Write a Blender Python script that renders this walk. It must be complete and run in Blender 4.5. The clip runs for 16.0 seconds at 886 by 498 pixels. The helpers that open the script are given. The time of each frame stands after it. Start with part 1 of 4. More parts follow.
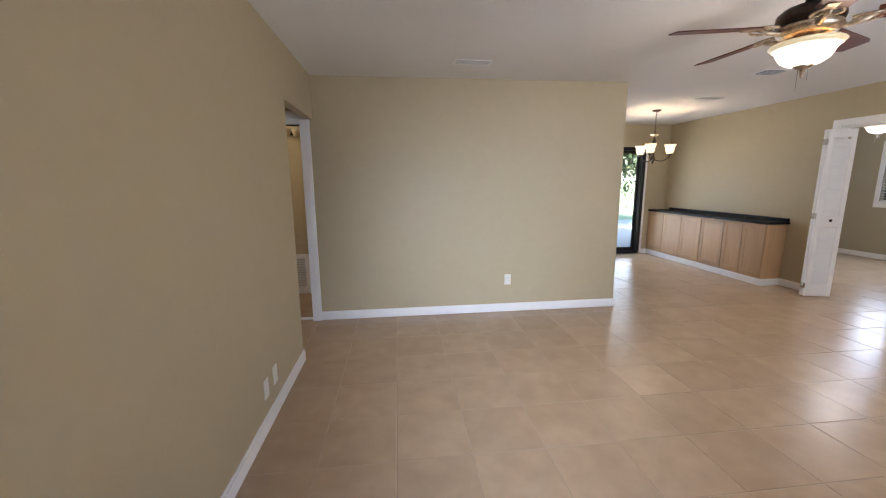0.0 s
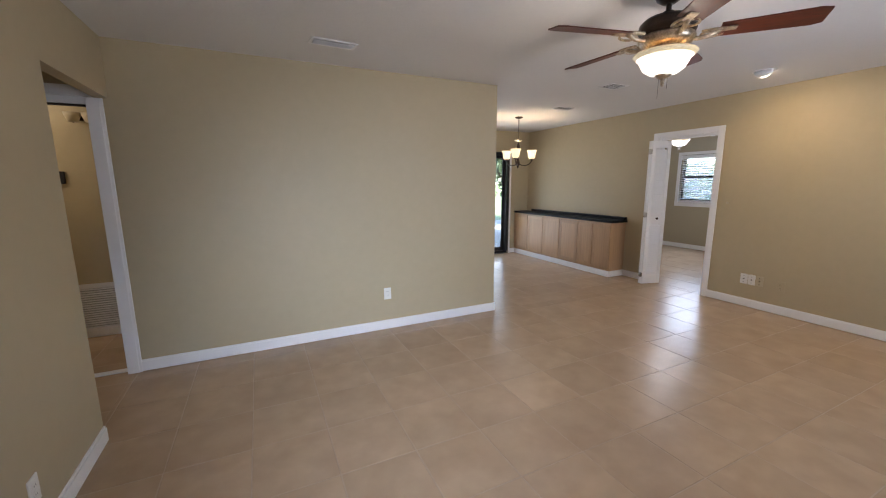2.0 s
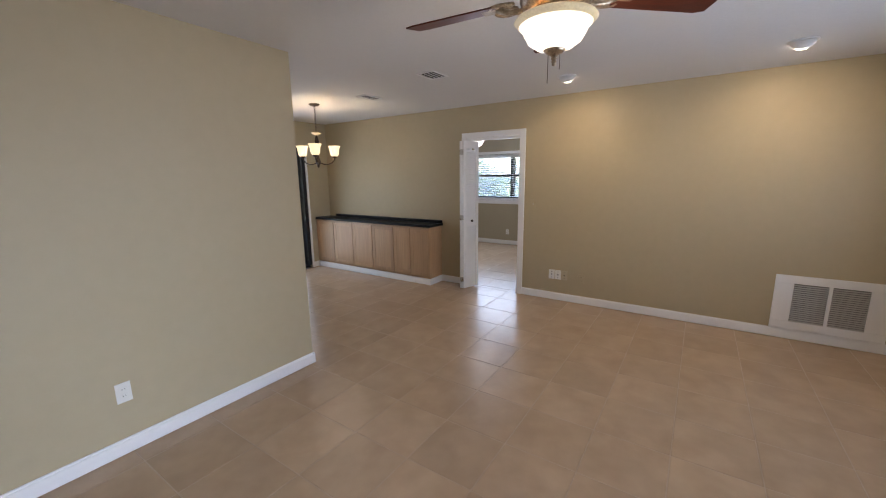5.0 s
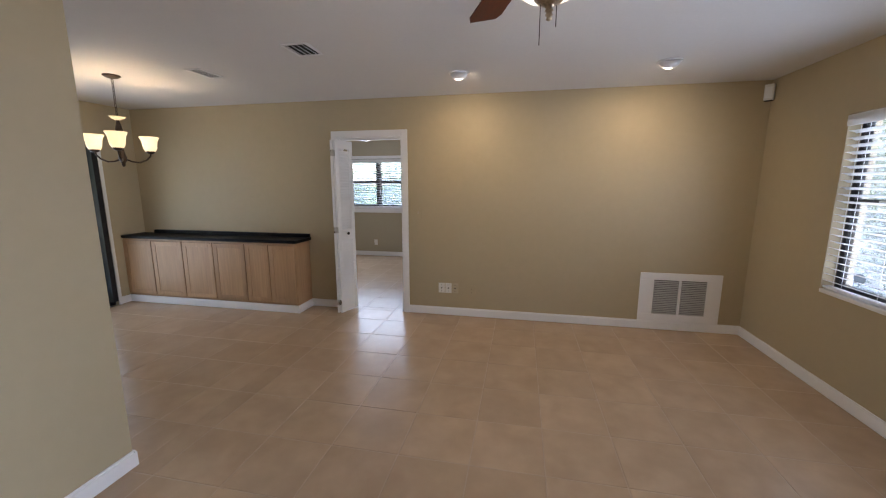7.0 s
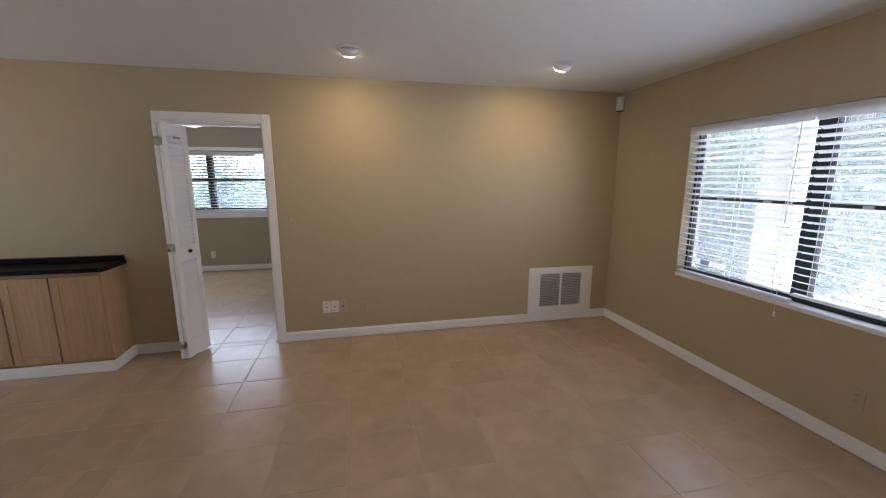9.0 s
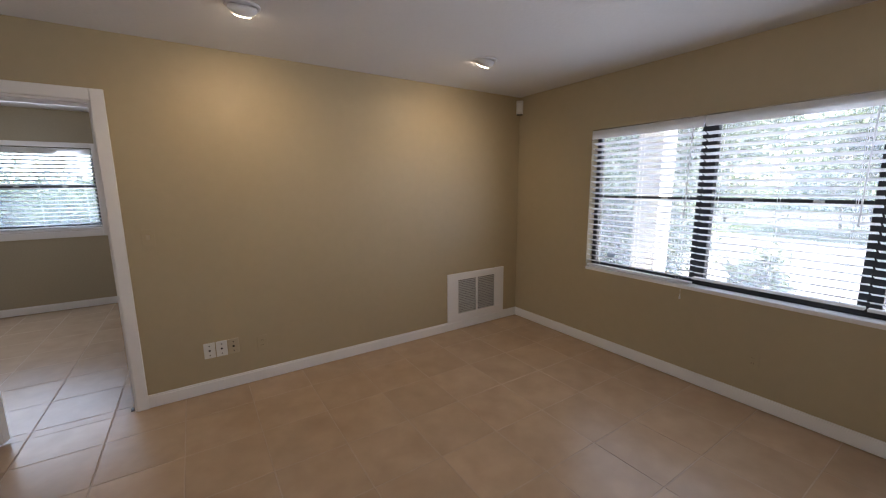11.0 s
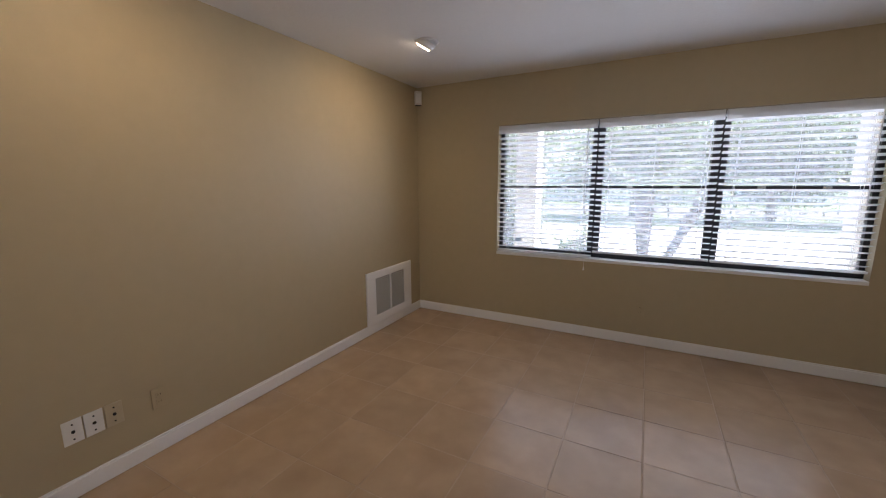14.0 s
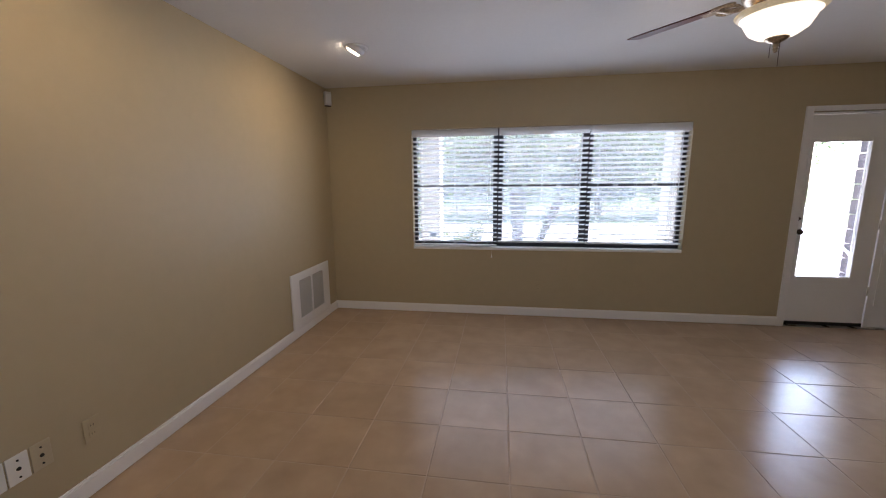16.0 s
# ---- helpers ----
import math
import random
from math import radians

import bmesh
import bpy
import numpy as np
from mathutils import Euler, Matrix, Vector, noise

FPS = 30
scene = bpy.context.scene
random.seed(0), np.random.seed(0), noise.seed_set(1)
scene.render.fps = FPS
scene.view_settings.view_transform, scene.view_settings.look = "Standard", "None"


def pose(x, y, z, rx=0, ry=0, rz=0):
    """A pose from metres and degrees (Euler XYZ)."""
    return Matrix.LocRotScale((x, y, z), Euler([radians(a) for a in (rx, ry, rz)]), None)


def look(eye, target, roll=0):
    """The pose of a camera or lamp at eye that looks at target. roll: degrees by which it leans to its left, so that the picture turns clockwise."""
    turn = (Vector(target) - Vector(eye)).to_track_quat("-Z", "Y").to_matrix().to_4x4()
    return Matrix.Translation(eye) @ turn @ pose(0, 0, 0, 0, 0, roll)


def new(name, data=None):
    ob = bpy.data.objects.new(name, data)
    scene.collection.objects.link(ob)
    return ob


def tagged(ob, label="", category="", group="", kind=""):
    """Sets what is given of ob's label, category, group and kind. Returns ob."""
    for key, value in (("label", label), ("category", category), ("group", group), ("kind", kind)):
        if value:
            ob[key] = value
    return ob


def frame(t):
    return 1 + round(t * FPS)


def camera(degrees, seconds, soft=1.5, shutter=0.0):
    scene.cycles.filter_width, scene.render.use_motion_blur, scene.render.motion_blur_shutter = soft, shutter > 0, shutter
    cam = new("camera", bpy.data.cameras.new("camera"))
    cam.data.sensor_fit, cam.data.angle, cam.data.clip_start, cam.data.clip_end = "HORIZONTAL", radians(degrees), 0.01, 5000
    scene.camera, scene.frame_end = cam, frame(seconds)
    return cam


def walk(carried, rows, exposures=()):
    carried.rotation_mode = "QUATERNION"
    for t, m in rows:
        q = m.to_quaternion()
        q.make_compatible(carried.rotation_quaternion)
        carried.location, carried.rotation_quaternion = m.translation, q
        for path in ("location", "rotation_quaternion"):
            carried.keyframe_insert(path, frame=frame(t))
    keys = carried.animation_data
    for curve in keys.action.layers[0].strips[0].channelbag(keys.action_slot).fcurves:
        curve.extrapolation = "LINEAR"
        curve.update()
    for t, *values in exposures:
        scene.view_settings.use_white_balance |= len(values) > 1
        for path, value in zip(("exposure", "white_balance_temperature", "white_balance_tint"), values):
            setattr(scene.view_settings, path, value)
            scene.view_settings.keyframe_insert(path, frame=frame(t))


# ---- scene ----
cam = camera(98.6, 16.0, 1.15)
PATH = [
    (0, (0.51, 0.452, 1.431), (0.736, 2.408, 1.08), -0.5),
    (0.5, (0.514, 0.52, 1.42), (0.9, 2.452, 1.075), -0.5),
    (1, (0.519, 0.627, 1.43), (1.091, 2.511, 1.079), -0.5),
    (1.5, (0.548, 0.754, 1.439), (1.275, 2.584, 1.091), -0.3),
    (2, (0.607, 0.887, 1.439), (1.456, 2.665, 1.096), -0.3),
    (2.5, (0.701, 1.03, 1.455), (1.667, 2.746, 1.107), -0.2),
    (3, (0.767, 1.192, 1.467), (1.862, 2.829, 1.119), -0.4),
    (3.5, (0.848, 1.337, 1.479), (2.068, 2.883, 1.13), -0.4),
    (4, (0.897, 1.49, 1.498), (2.269, 2.902, 1.147), -0.5),
    (6.5, (1.387, 2.305, 1.551), (3.266, 2.882, 1.184), -0.2),
    (7, (1.469, 2.424, 1.511), (3.4, 2.817, 1.17), 0.0),
    (7.5, (1.582, 2.586, 1.538), (3.541, 2.775, 1.185), 0.0),
    (8, (1.702, 2.723, 1.555), (3.67, 2.716, 1.197), 0.0),
    (8.5, (1.822, 2.837, 1.559), (3.779, 2.637, 1.199), 0.1),
    (9, (1.948, 2.951, 1.541), (3.87, 2.529, 1.183), 0.1),
    (9.5, (2.082, 3.049, 1.539), (3.949, 2.423, 1.189), -0.0),
    (9.7, (2.126, 3.08, 1.526), (3.969, 2.381, 1.187), -0.1),
    (12, (2.855, 3.509, 1.497), (4.31, 2.18, 1.153), -0.3),
    (12.5, (3.029, 3.621, 1.485), (4.36, 2.168, 1.144), -0.2),
    (13, (3.18, 3.701, 1.474), (4.393, 2.148, 1.13), -0.2),
    (13.5, (3.292, 3.785, 1.462), (4.382, 2.144, 1.117), -0.3),
    (14, (3.413, 3.9, 1.442), (4.337, 2.161, 1.097), -0.3),
    (14.5, (3.526, 4.013, 1.441), (4.276, 2.192, 1.094), -0.2),
    (15, (3.613, 4.108, 1.435), (4.218, 2.233, 1.089), -0.3),
    (15.5, (3.706, 4.204, 1.419), (4.157, 2.286, 1.077), -0.4),
    (16, (3.804, 4.304, 1.41), (4.097, 2.353, 1.076), -0.5),
]
EXPOSURES = [(0.0, 4.66, 6150, 16), (2.0, 4.36, 6050, 16), (3.5, 4.24, 5950, 16), (7.0, 4.1, 6000, 16), (9.0, 3.95, 6020, 16), (13.0, 3.68, 6330, 19), (16.0, 3.76, 6120, 19)]
walk(cam, [(t, look(eye, target, roll)) for t, eye, target, roll in PATH], EXPOSURES)

# ---- world, sun and lamps ----
world = bpy.data.worlds.new("world")
scene.world = world
world.use_nodes = True
wn = world.node_tree.nodes
sky = wn.new("ShaderNodeTexSky")
sky.sky_type = "NISHITA"
sky.sun_disc = False
sky.sun_elevation = radians(58)
sky.sun_rotation = radians(225)
wn["Background"].inputs["Strength"].default_value = 0.09
world.node_tree.links.new(sky.outputs["Color"], wn["Background"].inputs["Color"])
sun = new("sun", bpy.data.lights.new("sun", "SUN"))
sun.data.energy, sun.data.angle, sun.data.color = 2.4, radians(0.5), (1.0, 0.95, 0.87)
sun.matrix_world = look((-25, -25, 56), (0, 0, 0))



def window_light(name, eye, target, width, height, watts, spread=170):
    """The sky's light in the opening of a window or a glazed door."""
    lamp = new(name, bpy.data.lights.new(name, "AREA"))
    lamp.data.shape, lamp.data.size, lamp.data.size_y = "RECTANGLE", width, height
    lamp.data.energy, lamp.data.color, lamp.data.spread = watts, (0.74, 0.86, 1.0), radians(spread)
    lamp.matrix_world = look(eye, target)


window_light("front_window_light", (3.37, 0.125, 1.36), (3.37, 4.0, 1.3), 2.66, 1.14, 1.3, 170)
window_light("front_blind_light", (3.37, 0.225, 1.36), (3.2, 4.4, 1.4), 2.66, 1.14, 0.55, 165)
window_light("front_door_light", (0.672, 0.168, 1.13), (1.6, 4.4, 0.2), 0.47, 1.27, 0.48, 58)
window_light("side_room_window_light", (9.02, 5.33, 1.5), (5.0, 5.0, 1.1), 1.96, 0.92, 1.8)
window_light("patio_door_light", (4.3, 7.36, 1.0), (4.3, 4.0, 0.8), 1.6, 1.8, 0.7)

GLOBE, SHADE, EYEBALL, ROOM_GLOBE = 0.12, 0.075, 2.6, 0.15   # how strongly the lamps glow
SPOT_WATTS, FAN_WATTS, ROOM_WATTS, CUP_WATTS = 1.0, 1.12, 1.4, 0.21


# ---- materials ----
def mat(name, color, rough=0.6, metal=0.0, noise_scale=8.0, amount=0.08, fine=120.0, bump=0.05, bump_scale=200.0,
        per_object=0.0, tint=None, spec=0.5, emit=0.0, emit_color=None, bump_dist=0.002, stretch=None, smudge=None):
    """A principled material with variation of colour at two scales, roughness and fine relief."""
    m = bpy.data.materials.new(name)
    m.use_nodes = True
    n, l = m.node_tree.nodes, m.node_tree.links
    b = n["Principled BSDF"]
    b.inputs["Roughness"].default_value = rough
    b.inputs["Metallic"].default_value = metal
    b.inputs["Specular IOR Level"].default_value = spec
    co = n.new("ShaderNodeTexCoord")
    vec = co.outputs["Object"]
    if stretch:
        mp = n.new("ShaderNodeMapping")
        mp.inputs["Scale"].default_value = stretch
        l.new(vec, mp.inputs["Vector"])
        vec = mp.outputs["Vector"]
    if per_object:
        info = n.new("ShaderNodeObjectInfo")
        mul = n.new("ShaderNodeMath")
        mul.operation = "MULTIPLY"
        mul.inputs[1].default_value = 37.0
        l.new(info.outputs["Random"], mul.inputs[0])
        add = n.new("ShaderNodeVectorMath")
        l.new(vec, add.inputs[0])
        l.new(mul.outputs[0], add.inputs[1])
        vec = add.outputs[0]
    big, small = n.new("ShaderNodeTexNoise"), n.new("ShaderNodeTexNoise")
    big.inputs["Scale"].default_value, big.inputs["Detail"].default_value = noise_scale, 6.0
    small.inputs["Scale"].default_value, small.inputs["Detail"].default_value = fine, 3.0
    l.new(vec, big.inputs["Vector"])
    l.new(vec, small.inputs["Vector"])
    dark = tint or tuple(c * 0.62 for c in color)
    mix = n.new("ShaderNodeMix")
    mix.data_type = "RGBA"
    mix.inputs["A"].default_value = (*[c + (d - c) * amount * 2 for c, d in zip(color, dark)], 1)
    mix.inputs["B"].default_value = (*[min(1, c * (1 + amount * 0.5)) for c in color], 1)
    ramp = n.new("ShaderNodeMapRange")
    ramp.inputs["From Min"].default_value, ramp.inputs["From Max"].default_value = 0.3, 0.7
    l.new(big.outputs["Fac"], ramp.inputs["Value"])
    l.new(ramp.outputs["Result"], mix.inputs["Factor"])
    grain = n.new("ShaderNodeMix")
    grain.data_type, grain.blend_type = "RGBA", "OVERLAY"
    grain.inputs["Factor"].default_value = min(0.6, amount * 2)
    l.new(mix.outputs["Result"], grain.inputs["A"])
    l.new(small.outputs["Fac"], grain.inputs["B"])
    out = grain.outputs["Result"]
    if smudge:
        sm, sr, sx = n.new("ShaderNodeTexNoise"), n.new("ShaderNodeMapRange"), n.new("ShaderNodeMix")
        sm.inputs["Scale"].default_value, sm.inputs["Detail"].default_value, sm.inputs["Distortion"].default_value = 4.2, 4.0, 0.5
        sr.inputs["From Min"].default_value, sr.inputs["From Max"].default_value, sr.inputs["To Max"].default_value = 0.45, 0.85, 0.42
        sx.data_type = "RGBA"
        sx.inputs["B"].default_value = (*smudge, 1)
        l.new(vec, sm.inputs["Vector"])
        l.new(sm.outputs["Fac"], sr.inputs["Value"])
        l.new(sr.outputs["Result"], sx.inputs["Factor"])
        l.new(out, sx.inputs["A"])
        out = sx.outputs["Result"]
    if per_object:
        hsv = n.new("ShaderNodeHueSaturation")
        val = n.new("ShaderNodeMapRange")
        val.inputs["To Min"].default_value, val.inputs["To Max"].default_value = 1 - per_object, 1 + per_object
        l.new(info.outputs["Random"], val.inputs["Value"])
        l.new(val.outputs["Result"], hsv.inputs["Value"])
        l.new(out, hsv.inputs["Color"])
        out = hsv.outputs["Color"]
    l.new(out, b.inputs["Base Color"])
    rr = n.new("ShaderNodeMapRange")
    rr.inputs["To Min"].default_value, rr.inputs["To Max"].default_value = rough * 0.85, min(1, rough * 1.15)
    l.new(big.outputs["Fac"], rr.inputs["Value"])
    l.new(rr.outputs["Result"], b.inputs["Roughness"])
    if bump:
        bt, bn = n.new("ShaderNodeTexNoise"), n.new("ShaderNodeBump")
        bt.inputs["Scale"].default_value, bt.inputs["Detail"].default_value = bump_scale, 2.0
        bn.inputs["Strength"].default_value, bn.inputs["Distance"].default_value = bump, bump_dist
        l.new(vec, bt.inputs["Vector"])
        l.new(bt.outputs["Fac"], bn.inputs["Height"])
        l.new(bn.outputs["Normal"], b.inputs["Normal"])
    if emit:
        b.inputs["Emission Color"].default_value = (*(emit_color or color), 1)
        b.inputs["Emission Strength"].default_value = emit
    return m


def glass_mat(name, color=(1, 1, 1), rough=0.0):
    m = bpy.data.materials.new(name)
    m.use_nodes = True
    b = m.node_tree.nodes["Principled BSDF"]
    b.inputs["Base Color"].default_value = (*color, 1)
    b.inputs["Transmission Weight"].default_value = 1.0
    b.inputs["Roughness"].default_value = rough
    b.inputs["IOR"].default_value = 1.45
    return m


def haze_mat(name, color, share):
    """Fine mesh, mostly see-through; its translucent share lays glare haze over the view outdoors."""
    m = bpy.data.materials.new(name)
    m.use_nodes = True
    n, l = m.node_tree.nodes, m.node_tree.links
    mix, tr, ts = n.new("ShaderNodeMixShader"), n.new("ShaderNodeBsdfTransparent"), n.new("ShaderNodeBsdfTranslucent")
    ts.inputs["Color"].default_value = (*color, 1)
    mix.inputs["Fac"].default_value = share
    l.new(tr.outputs[0], mix.inputs[1])
    l.new(ts.outputs[0], mix.inputs[2])
    l.new(mix.outputs[0], n["Material Output"].inputs["Surface"])
    return m


HAZE_SCREEN = haze_mat("haze_screen_mesh", (0.4, 0.42, 0.44), 0.44)
PAINT = mat("beige_wall_paint", (0.46, 0.384, 0.25), 0.5, amount=0.018, noise_scale=1.1, fine=14, bump=0.09, bump_scale=110, spec=0.4)
PAINT_ROOM = mat("grey_beige_wall_paint", (0.42, 0.37, 0.27), 0.6, amount=0.035, noise_scale=1.2, fine=60, bump=0.14, bump_scale=160, spec=0.3)
CEIL = mat("white_ceiling_paint", (0.74, 0.73, 0.72), 0.85, amount=0.03, noise_scale=1.0, fine=40, bump=0.5, bump_scale=45, bump_dist=0.003, spec=0.2)
TRIM = mat("white_trim_paint", (0.85, 0.84, 0.84), 0.35, amount=0.02, noise_scale=3, bump=0.03)
TILE = mat("beige_ceramic_tile", (0.475, 0.345, 0.23), 0.25, amount=0.075, noise_scale=2.6, fine=7, bump=0.1, bump_scale=10, per_object=0.045,
           tint=(0.35, 0.23, 0.14), bump_dist=0.001, spec=0.45, smudge=(0.36, 0.235, 0.15))
GROUT = mat("tan_grout", (0.45, 0.335, 0.235), 0.9, amount=0.12, noise_scale=6, fine=150, bump=0.3, bump_scale=300)
BLACKTOP = mat("black_laminate", (0.006, 0.006, 0.007), 0.42, amount=0.2, noise_scale=30, bump=0.02, spec=0.12)
MAPLE = mat("pale_maple", (0.48, 0.305, 0.165), 0.38, amount=0.12, noise_scale=1.3, fine=9, bump=0.04, bump_scale=60, stretch=(5, 5, 0.3), per_object=0.14,
            tint=(0.31, 0.18, 0.085))
BRONZE = mat("dark_bronze_metal", (0.055, 0.038, 0.028), 0.35, 0.8, amount=0.25, noise_scale=20, bump=0.05)
BRASS = mat("antique_brass", (0.50, 0.41, 0.30), 0.32, 0.9, amount=0.3, noise_scale=30, bump=0.1, tint=(0.12, 0.07, 0.04))
MAHOG = mat("mahogany_blade", (0.085, 0.02, 0.01), 0.45, amount=0.3, noise_scale=2.5, fine=30, bump=0.04, stretch=(1.0, 14, 14), tint=(0.03, 0.01, 0.007), spec=0.22)
FRAME = mat("black_window_frame", (0.013, 0.013, 0.016), 0.45, 0.2, amount=0.2, bump=0.03)
SLAT = mat("white_blind_slat", (0.88, 0.88, 0.88), 0.4, amount=0.02, bump=0.02)


def let_through(m, color, share):
    """Thin vinyl that passes a share of the light that falls on its other face."""
    n, l = m.node_tree.nodes, m.node_tree.links
    mix, ts = n.new("ShaderNodeMixShader"), n.new("ShaderNodeBsdfTranslucent")
    ts.inputs["Color"].default_value = (*color, 1)
    mix.inputs["Fac"].default_value = share
    l.new(n["Principled BSDF"].outputs[0], mix.inputs[1])
    l.new(ts.outputs[0], mix.inputs[2])
    l.new(mix.outputs[0], n["Material Output"].inputs["Surface"])


let_through(SLAT, (0.9, 0.9, 0.9), 0.4)
PLATE = mat("white_plastic", (0.78, 0.77, 0.74), 0.35, amount=0.02, bump=0.0)
BEIGE_PLATE = mat("beige_plastic", (0.50, 0.43, 0.30), 0.4, amount=0.04, bump=0.0)
DARK = mat("dark_slot", (0.02, 0.018, 0.016), 0.8, amount=0.1, bump=0.0)
CHROME = mat("brushed_nickel", (0.55, 0.53, 0.50), 0.28, 1.0, amount=0.08, bump=0.03)
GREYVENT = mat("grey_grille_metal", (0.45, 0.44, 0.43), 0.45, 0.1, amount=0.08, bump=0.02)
DUCT_SHADE = mat("grey_duct_shade", (0.16, 0.15, 0.14), 0.6, amount=0.1, bump=0.02)
LOUVRE = mat("grey_louvre", (0.56, 0.54, 0.51), 0.5, amount=0.06, bump=0.02)
TINTED = glass_mat("grey_tinted_glass", (0.8, 0.8, 0.79))
GLASS = glass_mat("clear_glass")
ALABASTER = mat("lit_alabaster_glass", (0.85, 0.72, 0.5), 0.35, amount=0.1, noise_scale=14, emit=GLOBE, emit_color=(1.0, 0.83, 0.58), bump=0.0)
SHADE_GLASS = mat("lit_amber_shade_glass", (0.85, 0.7, 0.45), 0.35, amount=0.12, noise_scale=18, emit=SHADE, emit_color=(1.0, 0.70, 0.34), bump=0.0)
RIM = mat("cream_glass_rim", (0.55, 0.42, 0.2), 0.35, amount=0.12, noise_scale=16, emit=0.02, emit_color=(1.0, 0.84, 0.55), bump=0.0)
BULB = mat("lit_spot_bulb", (1, 0.9, 0.75), 0.4, emit=EYEBALL, emit_color=(1.0, 0.80, 0.52), bump=0.0)
ROOM_LIGHT = mat("lit_white_glass", (0.9, 0.9, 0.88), 0.3, emit=ROOM_GLOBE, emit_color=(1.0, 0.95, 0.88), bump=0.0)
CONCRETE = mat("pale_concrete", (0.38, 0.37, 0.355), 0.85, amount=0.12, noise_scale=1.5, fine=40, bump=0.2, bump_scale=90)
GRASS_GROUND = mat("lawn_ground", (0.085, 0.13, 0.035), 0.95, amount=0.3, noise_scale=1.6, fine=30, bump=0.6, bump_scale=70, tint=(0.06, 0.07, 0.025))
STUCCO = mat("white_stucco", (0.74, 0.73, 0.70), 0.8, amount=0.05, noise_scale=2, fine=60, bump=0.4, bump_scale=120)
BARK = mat("palm_bark", (0.26, 0.225, 0.19), 0.9, amount=0.3, noise_scale=9, fine=50, bump=0.8, bump_scale=40, bump_dist=0.01, stretch=(1, 1, 4))
LEAF = mat("green_leaf", (0.085, 0.115, 0.07), 0.5, amount=0.35, noise_scale=3, fine=25, bump=0.0, tint=(0.03, 0.07, 0.015))
LEAF2 = mat("pale_green_leaf", (0.10, 0.135, 0.08), 0.55, amount=0.35, noise_scale=3, fine=25, bump=0.0, tint=(0.05, 0.09, 0.03))
SHRUB_LEAF = mat("dark_shrub_leaf", (0.075, 0.105, 0.07), 0.5, amount=0.25, noise_scale=3, fine=25, bump=0.0, tint=(0.03, 0.06, 0.02))
for leaf_material in (LEAF, LEAF2):
    let_through(leaf_material, (0.2, 0.27, 0.12), 0.4)
let_through(SHRUB_LEAF, (0.12, 0.17, 0.08), 0.3)
STICKER = mat("grey_blue_vinyl", (0.26, 0.31, 0.36), 0.5, amount=0.1, bump=0.0)
SHINGLE = mat("grey_roof_shingle", (0.16, 0.15, 0.14), 0.9, amount=0.2, noise_scale=8, bump=0.4, bump_scale=50)


# ---- builders ----
def box(bm, x0, x1, y0, y1, z0, z1, bevel=0.0):
    """A box from corner to corner, its edges rounded by bevel."""
    geo = bmesh.ops.create_cube(bm, size=1.0, matrix=Matrix.Translation(((x0 + x1) / 2, (y0 + y1) / 2, (z0 + z1) / 2))
                                @ Matrix.Diagonal((abs(x1 - x0), abs(y1 - y0), abs(z1 - z0), 1)))
    if bevel:
        edges = list({e for v in geo["verts"] for e in v.link_edges})
        bmesh.ops.bevel(bm, geom=edges, offset=bevel, segments=2, affect="EDGES", profile=0.6)
    return bm


def boxes(*rows, bevel=0.0):
    bm = bmesh.new()
    for r in rows:
        box(bm, *r, bevel=bevel)
    return bm


def lathe(profile, steps=40, cap=True):
    """A body turned round z from rows of (radius, height)."""
    bm = bmesh.new()
    rings = []
    for r, z in profile:
        rings.append([bm.verts.new((r * math.cos(2 * math.pi * i / steps), r * math.sin(2 * math.pi * i / steps), z)) for i in range(steps)]
                     if r > 1e-5 else [bm.verts.new((0, 0, z))])
    for a, b in zip(rings, rings[1:]):
        for i in range(steps):
            j = (i + 1) % steps
            vs = [a[i % len(a)], a[j % len(a)], b[j % len(b)], b[i % len(b)]]
            vs = list(dict.fromkeys(vs))
            if len(vs) > 2:
                bm.faces.new(vs)
    if cap:
        for ring in (rings[0], rings[-1]):
            if len(ring) > 2:
                bm.faces.new(ring)
    bmesh.ops.recalc_face_normals(bm, faces=bm.faces)
    for f in bm.faces:
        f.smooth = True
    return bm


def tube(points, radii, steps=10):
    """A round bar along points; radii one number or one for each point."""
    bm = bmesh.new()
    pts = [Vector(p) for p in points]
    if not hasattr(radii, "__len__"):
        radii = [radii] * len(pts)
    rings = []
    for k, p in enumerate(pts):
        d = (pts[min(k + 1, len(pts) - 1)] - pts[max(k - 1, 0)]).normalized()
        side = d.orthogonal().normalized() if k == 0 else (side - d * side.dot(d)).normalized()
        up = d.cross(side)
        rings.append([bm.verts.new(p + (side * math.cos(a) + up * math.sin(a)) * radii[k])
                      for a in (2 * math.pi * i / steps for i in range(steps))])
    for a, b in zip(rings, rings[1:]):
        for i in range(steps):
            f = bm.faces.new((a[i], a[(i + 1) % steps], b[(i + 1) % steps], b[i]))
            f.smooth = True
    bm.faces.new(rings[0][::-1])
    bm.faces.new(rings[-1])
    return bm


def mesh_of(name, bm, material, sharp=35):
    me = bpy.data.meshes.new(name)
    bm.normal_update()
    bm.to_mesh(me)
    bm.free()
    me.materials.append(material)
    return me


def thing(name, m, label, category, group="", kind=""):
    """An empty at a thing's base, which parents its parts."""
    ob = new(name)
    ob.matrix_world = m
    return tagged(ob, label, category, group, kind)


def part(name, bm, material, parent, label="", m=None):
    ob = new(name, mesh_of(name, bm, material))
    ob.parent = parent
    if m is not None:
        ob.matrix_basis = m
    return tagged(ob, label)


